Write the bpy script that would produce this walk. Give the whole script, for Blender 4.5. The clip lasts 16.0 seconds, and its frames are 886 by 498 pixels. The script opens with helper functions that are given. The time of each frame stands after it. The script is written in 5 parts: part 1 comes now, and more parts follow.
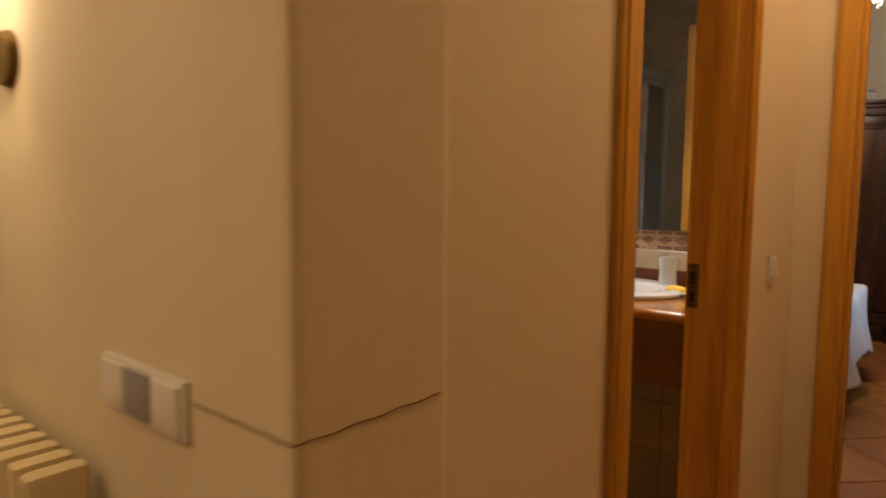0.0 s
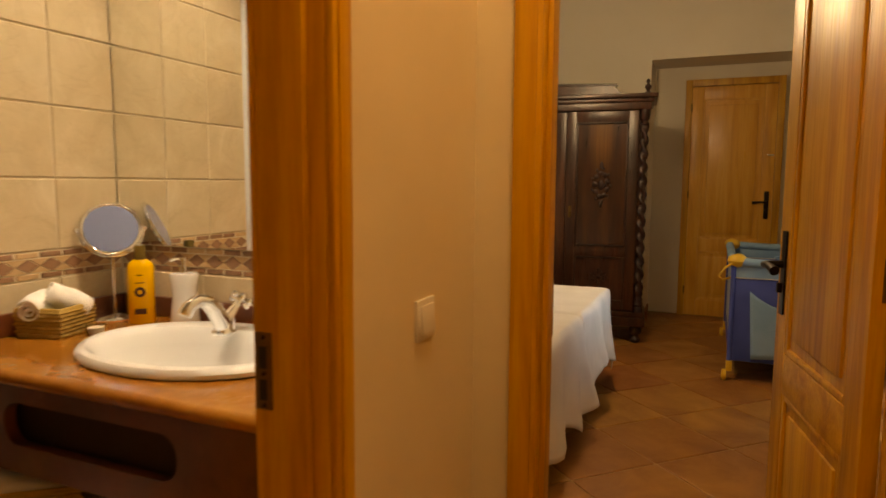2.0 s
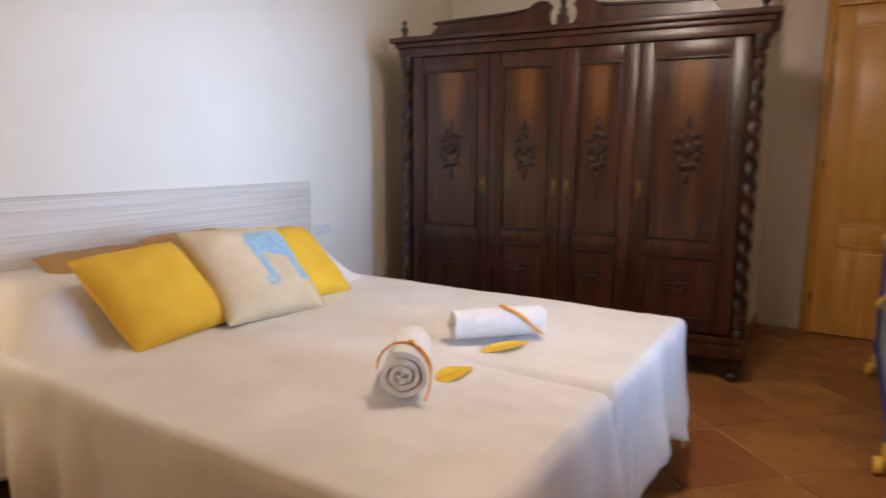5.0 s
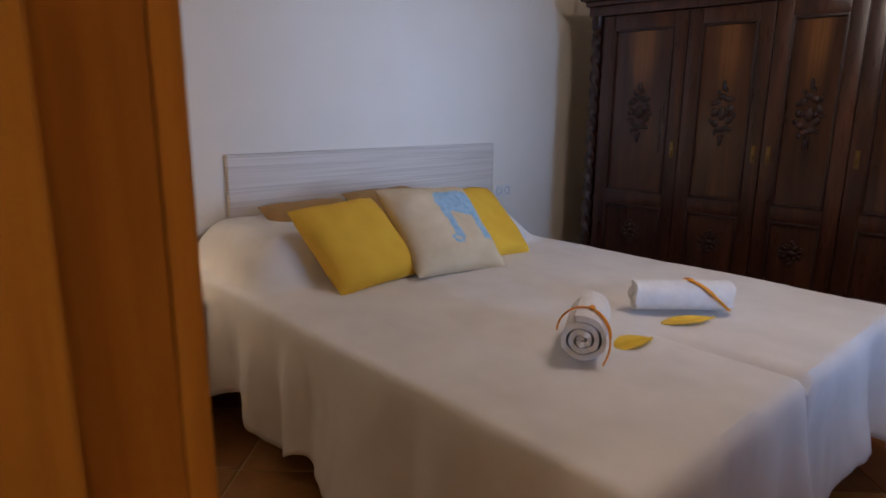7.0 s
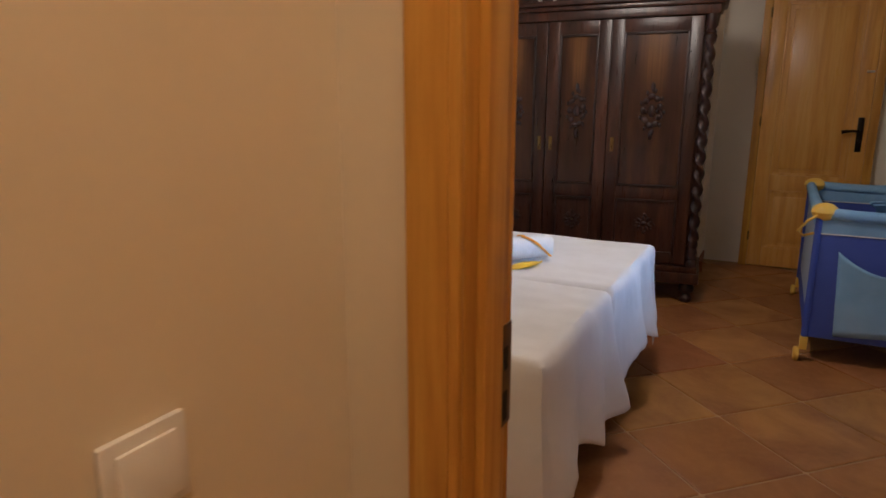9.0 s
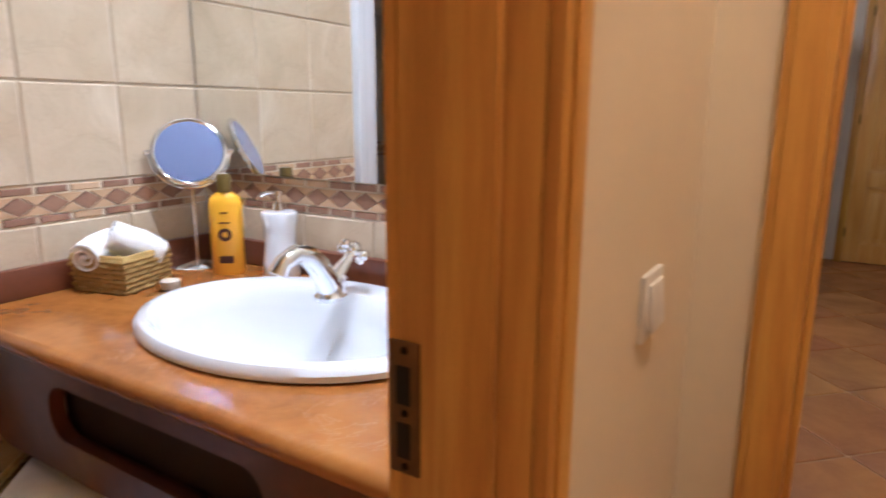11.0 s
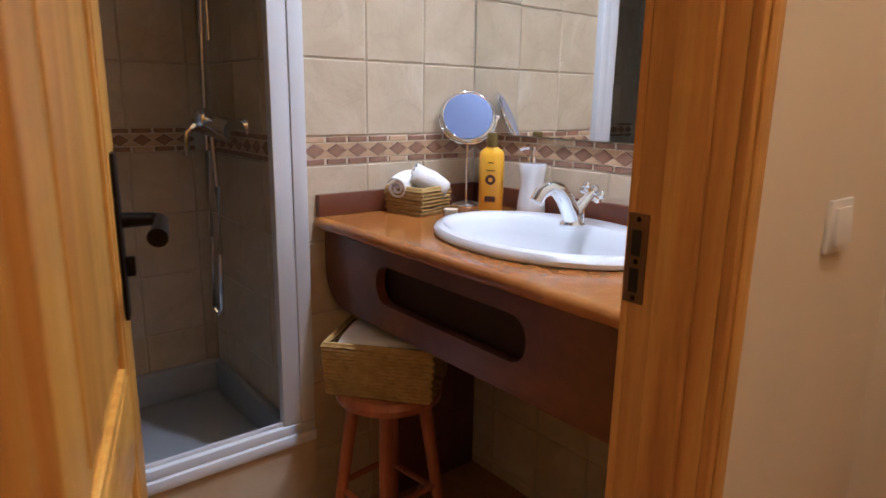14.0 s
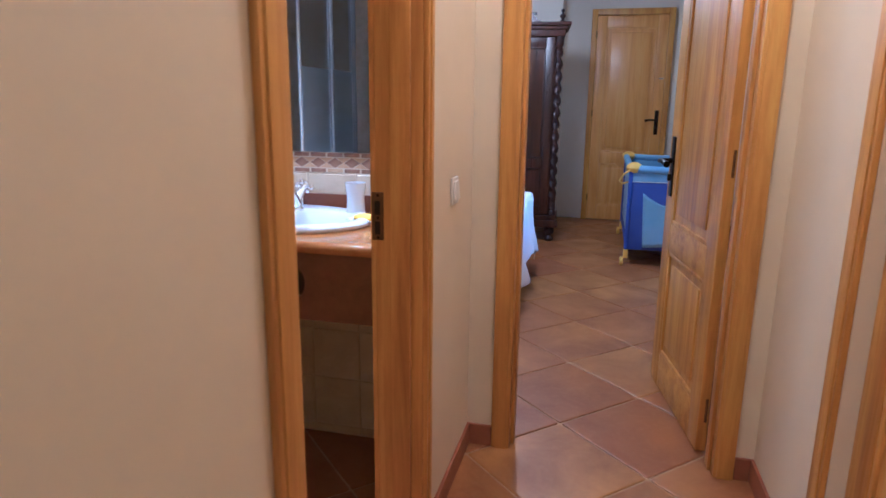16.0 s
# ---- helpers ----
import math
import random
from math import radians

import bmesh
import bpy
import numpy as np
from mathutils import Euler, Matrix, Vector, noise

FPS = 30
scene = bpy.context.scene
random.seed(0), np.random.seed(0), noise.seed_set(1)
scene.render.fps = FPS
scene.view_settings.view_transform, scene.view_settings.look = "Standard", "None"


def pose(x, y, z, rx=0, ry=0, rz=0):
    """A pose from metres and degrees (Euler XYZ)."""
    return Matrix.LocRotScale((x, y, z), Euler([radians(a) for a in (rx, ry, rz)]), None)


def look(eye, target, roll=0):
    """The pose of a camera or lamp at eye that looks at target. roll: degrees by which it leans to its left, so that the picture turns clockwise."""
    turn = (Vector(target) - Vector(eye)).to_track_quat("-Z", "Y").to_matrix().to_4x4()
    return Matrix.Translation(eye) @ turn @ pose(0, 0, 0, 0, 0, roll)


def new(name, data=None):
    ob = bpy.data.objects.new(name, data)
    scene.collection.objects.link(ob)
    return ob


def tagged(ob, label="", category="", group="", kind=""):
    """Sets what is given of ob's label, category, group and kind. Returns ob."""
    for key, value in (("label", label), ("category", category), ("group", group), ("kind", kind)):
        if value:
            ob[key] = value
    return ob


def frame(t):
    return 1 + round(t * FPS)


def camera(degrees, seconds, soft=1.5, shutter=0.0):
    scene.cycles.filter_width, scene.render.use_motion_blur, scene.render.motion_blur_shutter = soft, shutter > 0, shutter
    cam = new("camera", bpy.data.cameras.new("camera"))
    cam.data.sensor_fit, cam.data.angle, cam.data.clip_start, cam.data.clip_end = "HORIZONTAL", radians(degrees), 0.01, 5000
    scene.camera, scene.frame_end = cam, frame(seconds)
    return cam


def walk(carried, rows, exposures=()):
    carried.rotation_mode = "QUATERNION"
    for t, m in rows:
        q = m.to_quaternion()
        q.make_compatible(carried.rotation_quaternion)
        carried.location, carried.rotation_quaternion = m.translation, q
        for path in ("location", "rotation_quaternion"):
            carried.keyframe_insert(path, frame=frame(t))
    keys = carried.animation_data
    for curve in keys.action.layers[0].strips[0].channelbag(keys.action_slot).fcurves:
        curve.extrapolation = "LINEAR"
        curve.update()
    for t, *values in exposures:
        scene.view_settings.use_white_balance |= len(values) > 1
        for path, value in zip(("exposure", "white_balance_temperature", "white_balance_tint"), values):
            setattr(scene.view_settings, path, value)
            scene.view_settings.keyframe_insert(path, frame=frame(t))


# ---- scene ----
cam = camera(70.0, 16.0, 1.6, 0.4)
# seconds, eye x y z, yaw, pitch, roll
ROWS = [
    (0.0, 0.099, -0.208, 1.2, 40.12, -5.35, 0.38), (0.5, 0.083, 0.047, 1.207, 35.28, -5.56, 0.46),
    (1.0, 0.085, 0.266, 1.225, 30.98, -5.96, 0.74), (1.5, 0.115, 0.53, 1.22, 25.87, -5.67, 0.29),
    (2.0, 0.143, 0.776, 1.231, 23.06, -5.84, 0.34), (2.5, 0.16, 1.039, 1.243, 21.66, -6.07, 0.46),
    (3.0, 0.199, 1.333, 1.239, 19.47, -6.25, 0.46), (3.5, 0.213, 1.693, 1.293, 18.75, -7.1, 0.34),
    (4.0, 0.179, 1.99, 1.319, 18.99, -8.25, 0.29), (4.5, 0.07, 2.188, 1.301, 21.11, -8.65, 0.34),
    (5.0, 0.049, 2.269, 1.237, 32.26, -9.0, 0.23), (5.2, 0.01, 2.29, 1.238, 36.73, -9.74, 0.46),
    (6.2, 0.04, 2.29, 1.25, 51.0, -11.6, 0.4), (7.5, 0.103, 2.068, 1.279, 43.32, -13.58, 0.4),
    (8.0, 0.171, 1.92, 1.303, 37.36, -13.41, 0.11), (9.3, 0.03, 1.47, 1.25, 26.5, -12.6, 0.1),
    (10.5, -0.115, 1.18, 1.205, 25.5, -12.4, 0.2), (11.0, -0.193, 1.136, 1.191, 31.74, -12.26, 0.29),
    (11.5, -0.227, 1.096, 1.185, 39.25, -13.01, 1.2), (12.0, -0.207, 1.113, 1.169, 47.9, -13.12, 0.92),
    (12.5, -0.189, 1.082, 1.165, 51.45, -13.58, 1.03), (13.0, -0.142, 1.042, 1.146, 53.92, -13.64, 0.97),
    (13.5, -0.062, 0.965, 1.176, 53.69, -13.75, 0.86), (14.0, -0.007, 0.83, 1.141, 51.11, -13.01, 0.92),
    (14.5, 0.003, 0.568, 1.181, 40.51, -13.18, 1.03), (15.0, 0.073, 0.394, 1.218, 27.56, -12.78, 0.8),
    (15.5, 0.084, 0.252, 1.231, 17.02, -13.01, 1.03), (16.0, 0.055, 0.06, 1.218, 13.92, -12.83, 0.63),
]
EXPOSURES = [(0.0, -0.45, 6000, 14), (0.5, -0.55, 9900, 12), (1.0, -0.3, 9600, 12), (1.5, -0.4, 9300, 12), (2.5, -0.15, 8300, 12),
             (3.5, 0.3, 6200, 16), (4.5, 0.22, 5500, 18), (5.2, 0.1, 5500, 18), (7.5, -1.06, 5150, 22), (8.0, -0.96, 5250, 20),
             (10.5, 0.38, 4500, 14), (11.5, 0.25, 4400, 14), (13.0, -0.42, 4350, 14), (14.5, 0.22, 4350, 14), (15.0, 0.2, 4400, 14), (16.0, 0.58, 3700, 16)]
walk(cam, [(t, pose(x, y, z, 90 + pitch, 0, yaw) @ pose(0, 0, 0, 0, 0, roll)) for t, x, y, z, yaw, pitch, roll in ROWS], EXPOSURES)

# ---- light ----
world = bpy.data.worlds.new("world")
scene.world = world
world.use_nodes = True
wn = world.node_tree.nodes
sky = wn.new("ShaderNodeTexSky")
sky.sky_type, sky.sun_disc, sky.sun_elevation, sky.sun_rotation = "NISHITA", False, radians(40), radians(200)
world.node_tree.links.new(sky.outputs[0], wn["Background"].inputs[0])
wn["Background"].inputs[1].default_value = 0.1


def lamp(name, kind, m, watts, colour, size=0.1, size_y=None):
    data = bpy.data.lights.new(name, kind)
    data.energy, data.color = watts, colour
    if kind == "AREA":
        data.size = size
        if size_y:
            data.shape, data.size_y = "RECTANGLE", size_y
    elif kind == "SUN":
        data.angle = size
    else:
        data.shadow_soft_size = size
    ob = new(name, data)
    ob.matrix_basis = m
    return ob


sun = lamp("sun", "SUN", look((6, -3, 8), (0, 0, 0)), 2.5, (1, 0.95, 0.88), radians(0.5))
# sky light in the bedroom window's opening, facing into the room
day = lamp("window_daylight", "AREA", look((1.93, 4.3, 1.45), (-2.7, 4.45, 1.25)), 10.0, (0.52, 0.74, 1.0), 1.1, 1.1)
day.data.spread = radians(44)
lamp("bedroom_bulb", "POINT", pose(-0.55, 4.35, 2.27), 52, (1.0, 0.78, 0.52), 0.14)
lamp("corridor_bulb", "POINT", pose(0.12, 1.55, 2.75), 36, (1.0, 0.68, 0.38), 0.08)
# unseen fill lamp, added to brighten the hall wall and the pillar's front
lamp("hall_bulb", "POINT", pose(-0.9, -1.2, 2.5), 34, (1.0, 0.72, 0.42), 0.1)
lamp("wall_lamp_bulb", "POINT", pose(-1.2, 0.06, 1.52), 13.0, (1.0, 0.72, 0.36), 0.04)
for lx, ly in ((-1.08, 1.78), (-0.68, 1.78)):
    spot = lamp("bath_spot", "SPOT", pose(lx, ly, 2.38), 54, (1.0, 0.86, 0.68), 0.03)
    spot.data.spot_size, spot.data.spot_blend = radians(88), 0.75
lamp("bedside_bulb", "POINT", pose(-2.5, 2.75, 1.02), 2.5, (1.0, 0.7, 0.36), 0.04)


# ---- materials ----
def srgb(h):
    c = [int(h[i:i + 2], 16) / 255 for i in (0, 2, 4)]
    return tuple(v / 12.92 if v <= 0.04045 else ((v + 0.055) / 1.055) ** 2.4 for v in c) + (1,)


class Mat:
    """A node material with short-hand for its nodes."""

    def __init__(self, name, rough=0.5, metal=0.0, **kw):
        self.m = bpy.data.materials.new(name)
        self.m.use_nodes = True
        self.t = self.m.node_tree
        self.b = self.t.nodes["Principled BSDF"]
        self.b.inputs["Roughness"].default_value = rough
        self.b.inputs["Metallic"].default_value = metal
        for k, v in kw.items():
            self.b.inputs[k.replace("_", " ")].default_value = v

    def n(self, kind, **ins):
        node = self.t.nodes.new("ShaderNode" + kind)
        for k, v in ins.items():
            key = int(k[1:]) if k[0] == "i" and k[1:].isdigit() else k.replace("_", " ")
            if isinstance(v, bpy.types.NodeSocket):
                self.t.links.new(v, node.inputs[key])
            else:
                node.inputs[key].default_value = v
        return node

    def coord(self, sx=1, sy=1, sz=1, rot=(0, 0, 0)):
        c = self.t.nodes.new("ShaderNodeTexCoord")
        return self.n("Mapping", Vector=c.outputs["Object"], Scale=(sx, sy, sz), Rotation=rot).outputs[0]

    def times(self, a, b):
        x = self.n("Math", i0=a, i1=b)
        x.operation = "MULTIPLY"
        return x.outputs[0]

    def noise(self, scale, detail=4, vec=None, rough=0.55, dist=0.0):
        return self.n("TexNoise", Vector=vec or self.coord(), Scale=scale, Detail=detail, Roughness=rough, Distortion=dist).outputs[0]

    def ramp(self, fac, *stops):
        r = self.t.nodes.new("ShaderNodeValToRGB")
        e = r.color_ramp.elements
        while len(e) < len(stops):
            e.new(0.5)
        for el, (p, c) in zip(e, stops):
            el.position, el.color = p, c
        self.t.links.new(fac, r.inputs[0])
        return r.outputs[0]

    def mix(self, fac, a, b, mode="MIX"):
        x = self.t.nodes.new("ShaderNodeMix")
        x.data_type, x.blend_type = "RGBA", mode
        for v, i in ((fac, 0), (a, 6), (b, 7)):
            if isinstance(v, bpy.types.NodeSocket):
                self.t.links.new(v, x.inputs[i])
            else:
                x.inputs[i].default_value = v
        return x.outputs[2]

    def colour(self, s):
        if isinstance(s, bpy.types.NodeSocket):
            self.t.links.new(s, self.b.inputs["Base Color"])
        else:
            self.b.inputs["Base Color"].default_value = s
        return self

    def rough(self, s):
        self.t.links.new(s, self.b.inputs["Roughness"])
        return self

    def bump(self, h, strength=0.2, dist=0.005):
        self.t.links.new(self.n("Bump", Height=h, Strength=strength, Distance=dist).outputs[0], self.b.inputs["Normal"])
        return self


def plaster(name, a, b):
    k = Mat(name, 0.85)
    big = k.noise(1.3, 5)
    k.colour(k.ramp(big, (0.3, srgb(a)), (0.7, srgb(b))))
    return k.bump(k.noise(9, 8), 0.12, 0.006).m


def wood(name, dark, mid, light, scale=1.0, rough=0.35, stretch=(9, 9, 0.55), vary=True):
    k = Mat(name, rough)
    v = k.coord(*stretch)
    if vary:
        info = k.t.nodes.new("ShaderNodeObjectInfo")
        off = k.n("VectorMath", i0=v, i1=info.outputs["Location"])
        off.operation = "ADD"
        sh = k.n("Combine" + "XYZ", X=info.outputs["Random"], Y=info.outputs["Random"], Z=info.outputs["Random"])
        sc = k.n("VectorMath", i0=sh.outputs[0], i1=(7.0, 5.0, 9.0))
        sc.operation = "MULTIPLY"
        add = k.n("VectorMath", i0=v, i1=sc.outputs[0])
        add.operation = "ADD"
        v = add.outputs[0]
    grain = k.noise(1.7 * scale, 6, v, 0.6, 0.6)
    fine = k.noise(11 * scale, 3, v, 0.7)
    base = k.ramp(grain, (0.28, srgb(dark)), (0.5, srgb(mid)), (0.7, srgb(light)))
    k.colour(k.mix(k.ramp(fine, (0.45, (0, 0, 0, 1)), (0.75, (0.35, 0.35, 0.35, 1))), base, srgb(dark)))
    k.rough(k.ramp(fine, (0.3, (rough - 0.08,) * 3 + (1,)), (0.7, (rough + 0.12,) * 3 + (1,))))
    return k.bump(grain, 0.08, 0.003).m


def plain(name, a, b, rough=0.5, metal=0.0, scale=6, bump=0.05, bscale=60, **kw):
    k = Mat(name, rough, metal, **kw)
    k.colour(k.ramp(k.noise(scale, 4), (0.3, srgb(a)), (0.7, srgb(b))))
    if bump:
        k.bump(k.noise(bscale, 4), bump, 0.002)
    return k.m


WALL = plaster("cream_plaster", "d7c9aa", "e1d5bb")
WHITE_WALL = plaster("white_plaster", "e4dccc", "ebe5d8")
CEIL = plaster("ceiling_paint", "dad4c8", "e2ddd2")
PINE = wood("lacquered_pine", "9e6a18", "c6922c", "d6a93e", 1.0, 0.4)
PINE_LIGHT = wood("pale_pine", "bd8432", "d69f44", "e3b45c", 1.0, 0.32)
PINE_H = wood("lacquered_pine_across", "9e6a18", "c6922c", "d6a93e", 1.0, 0.4, (0.55, 9, 9))
WALNUT = wood("dark_walnut", "20100a", "3c2015", "563322", 1.2, 0.32, (7, 7, 0.7))


def feather_walnut():
    """Veneer whose lighter sapwood fans out as a feather from the middle to the panel's top."""
    k = Mat("figured_walnut", 0.27)
    c = k.t.nodes.new("ShaderNodeTexCoord")
    sep = k.n("SeparateXYZ", Vector=c.outputs["Generated"])
    off = k.n("Math", i0=sep.outputs[0], i1=0.5)
    off.operation = "SUBTRACT"
    side = k.n("Math", i0=off.outputs[0])
    side.operation = "ABSOLUTE"
    fan = k.n("Math", i0=side.outputs[0], i1=k.n("Math", i0=sep.outputs[2], i1=0.3).outputs[0])
    fan.operation = "DIVIDE"
    streak = k.noise(1.0, 5, k.n("CombineXYZ", X=k.times(off.outputs[0], 26.0), Y=0.0, Z=sep.outputs[2]).outputs[0], 0.6, 0.3)
    wide = k.ramp(fan.outputs[0], (0.06, (1, 1, 1, 1)), (0.24, (0, 0, 0, 1)))
    high = k.ramp(sep.outputs[2], (0.56, (0, 0, 0, 1)), (0.82, (1, 1, 1, 1)))
    grain = k.noise(1.6, 6, k.coord(7, 7, 0.7), 0.6, 0.6)
    base = k.ramp(grain, (0.28, srgb("241109")), (0.5, srgb("3d2114")), (0.72, srgb("57321d")))
    fig = k.mix(1.0, k.mix(1.0, wide, high, "MULTIPLY"), k.ramp(streak, (0.3, (0.2, 0.2, 0.2, 1)), (0.65, (0.9, 0.9, 0.9, 1))), "MULTIPLY")
    k.colour(k.mix(fig, base, srgb("83582b")))
    return k.bump(grain, 0.08, 0.003).m


WALNUT_DK = wood("carved_walnut", "160a06", "2c150d", "40221a", 1.4, 0.4, (9, 9, 2))
WALNUT_FIG = feather_walnut()
NIGHT_WOOD = wood("bedside_wood", "24120b", "40230f", "5a3520", 1.1, 0.35, (0.8, 8, 8))
STOOL_WOOD = wood("stool_beech", "7a3f18", "a05c28", "b87338", 1.2, 0.4)
IRON = plain("dark_bronze", "17120f", "2a211b", 0.38, 0.85, 20)
BRASS = plain("aged_brass", "6b5630", "8a7242", 0.35, 0.9, 20)
CHROME = Mat("chrome", 0.07, 1.0).colour((0.82, 0.83, 0.85, 1)).m
STEEL_PLATE = plain("strike_steel", "5e452c", "75573a", 0.45, 0.6, 25)
MIRROR = Mat("mirror_silver", 0.015, 1.0).colour((0.9, 0.92, 0.92, 1)).m
MIRROR_BLUE = Mat("bluish_mirror_film", 0.16, 0.35).colour((0.22, 0.26, 0.43, 1)).m
CERAMIC = Mat("white_ceramic", 0.08, 0.0, Coat_Weight=0.5).colour((0.72, 0.73, 0.74, 1)).m
WHITE_PLASTIC = plain("white_plastic", "d9d6cf", "e4e1da", 0.35, 0, 4, 0.0)
ALU_WHITE = plain("white_enamelled_metal", "cfd0d2", "dcdddf", 0.3, 0, 3, 0.02)
TRAY = plain("acrylic_tray", "a2a8b0", "b0b6bd", 0.25, 0, 3, 0.02)
GROUT = plain("tile_grout", "b6a78e", "c7b9a1", 0.9, 0, 20, 0.2)
FLOOR_GROUT = plain("floor_grout", "a88c68", "bea27c", 0.95, 0, 25, 0.3)
SKIRT = plain("terracotta_skirting", "8a5434", "a06642", 0.55, 0, 7, 0.1)
LINEN = plain("white_cotton", "dedad6", "e8e5e2", 0.9, 0, 5, 0.25, 260)
TOWEL = plain("white_terry", "e0ddd8", "ebe9e5", 0.95, 0, 30, 0.6, 320)
YELLOW_CLOTH = plain("yellow_cotton", "d8a81c", "e4b82c", 0.9, 0, 6, 0.3, 240)
BEIGE_CLOTH = plain("beige_linen", "c9b48e", "d8c6a4", 0.92, 0, 8, 0.35, 220)
TAN_CLOTH = plain("tan_linen", "a5824e", "b8945e", 0.92, 0, 8, 0.35, 220)
BLUE_PRINT = plain("faded_blue_print", "86a6ba", "a6c2d2", 0.92, 0, 38, 0.35, 220)
YELLOW_SOAP = plain("yellow_soap", "e0b400", "ecc60a", 0.5, 0, 15, 0.1)
ORANGE_RIBBON = plain("orange_ribbon", "e8960c", "f4ac1c", 0.7, 0, 90, 0.2)
MATTRESS = plain("mattress_ticking", "b9b0a4", "c8c0b4", 0.9, 0, 8, 0.1)
COT_BLUE = plain("cot_blue_fabric", "36479a", "4456a8", 0.8, 0, 4, 0.2, 200)
COT_LIGHT = plain("cot_pale_blue_fabric", "779fc6", "8db0d2", 0.8, 0, 4, 0.2, 200)
COT_YELLOW = plain("cot_yellow_plastic", "e0b43a", "e8c050", 0.4, 0, 4, 0.0)
COT_DARK = plain("cot_dark_metal", "1c2030", "2a3044", 0.4, 0.4, 6, 0.0)
BOTTLE_Y = plain("yellow_bottle", "e2a808", "ecb814", 0.28, 0, 3, 0.0)
CAP_GOLD = plain("gold_green_cap", "5a4a1c", "6e5c28", 0.35, 0.3, 8, 0.0)
BROWN_INK = plain("brown_ink", "3a1c0c", "4a2612", 0.6, 0, 8, 0.0)
WICKER = plain("woven_rush", "94783a", "b09450", 0.75, 0, 40, 0.5, 130)
WAX = plain("pale_wax", "d8c8b0", "e4d8c4", 0.45, 0, 8, 0.0)
SLOT_SHADE = plain("painted_slot_shade", "2a1710", "33200f", 0.8, 0, 8, 0.0)
CREAM_METAL = plain("cream_radiator_paint", "d4c294", "e0d0a6", 0.4, 0, 5, 0.03)
GREY_PLASTIC = plain("grey_plastic", "8c8a90", "9c9aa2", 0.4, 0, 5, 0.0)
# near-black colour standing in for the shade inside latch and pin holes
HOLE_SHADE = plain("painted_hole_shade", "0c0c0c", "161616", 0.7, 0, 5, 0.0)
FRIEZE_BROWN = plain("frieze_brown", "7a5a46", "9c7a60", 0.45, 0, 25, 0.1)
FRIEZE_TAN = plain("frieze_tan", "b99b74", "cdb08a", 0.45, 0, 25, 0.1)
FRIEZE_GROUT = plain("frieze_grout", "cfc3a8", "ddd3bc", 0.85, 0, 25, 0.1)


def marble(name, a, b, c, fleck, rough):
    k = Mat(name, rough, 0.0, Coat_Weight=0.15, Coat_Roughness=0.15)
    big = k.noise(4.0, 10, None, 0.65, 0.8)
    cloud = k.noise(17, 8, None, 0.7, 0.5)
    vein = k.noise(6.5, 7, None, 0.65, 1.4)
    base = k.ramp(big, (0.3, srgb(a)), (0.5, srgb(b)), (0.7, srgb(c)))
    base = k.mix(k.ramp(cloud, (0.4, (0, 0, 0, 1)), (0.72, (0.55, 0.55, 0.55, 1))), base, srgb(c))
    base = k.mix(k.ramp(k.noise(34, 6, None, 0.7), (0.3, (0.14, 0.14, 0.14, 1)), (0.55, (0, 0, 0, 1))), base, srgb(a))
    line = k.ramp(vein, (0.493, (0, 0, 0, 1)), (0.5, (0.3, 0.3, 0.3, 1)), (0.506, (0, 0, 0, 1)))
    patch = k.ramp(k.noise(3.1, 3), (0.5, (0, 0, 0, 1)), (0.62, (1, 1, 1, 1)))
    k.colour(k.mix(k.mix(1.0, line, patch, "MULTIPLY"), base, srgb(fleck)))
    return k.m


MARBLE = marble("orange_brown_marble", "7c4818", "985f22", "ae7632", "d8b488", 0.16)
MARBLE_DK = marble("red_brown_marble", "4e2a1a", "60351f", "744529", "b89880", 0.3)


def terracotta():
    k = Mat("terracotta_tile", 0.42)
    info = k.t.nodes.new("ShaderNodeObjectInfo")
    sh = k.n("CombineXYZ", X=info.outputs["Random"], Y=info.outputs["Random"], Z=0.0)
    c = k.t.nodes.new("ShaderNodeTexCoord")
    sc = k.n("VectorMath", i0=sh.outputs[0], i1=(31.0, 17.0, 0.0))
    sc.operation = "MULTIPLY"
    v = k.n("VectorMath", i0=c.outputs["Object"], i1=sc.outputs[0])
    v.operation = "ADD"
    blot = k.noise(3.2, 5, v.outputs[0], 0.6, 0.5)
    fine = k.noise(40, 5, v.outputs[0])
    tone = k.ramp(info.outputs["Random"], (0.0, srgb("94602a")), (0.35, srgb("a47236")), (0.7, srgb("b3853e")), (1.0, srgb("93572e")))
    base = k.mix(k.ramp(blot, (0.35, (0, 0, 0, 1)), (0.65, (0.75, 0.75, 0.75, 1))), tone, srgb("7a4b28"))
    k.colour(k.mix(k.ramp(fine, (0.5, (0, 0, 0, 1)), (0.8, (0.3, 0.3, 0.3, 1))), base, srgb("a67a4c")))
    k.rough(k.ramp(blot, (0.3, (0.34,) * 3 + (1,)), (0.7, (0.52,) * 3 + (1,))))
    return k.bump(blot, 0.15, 0.006).m


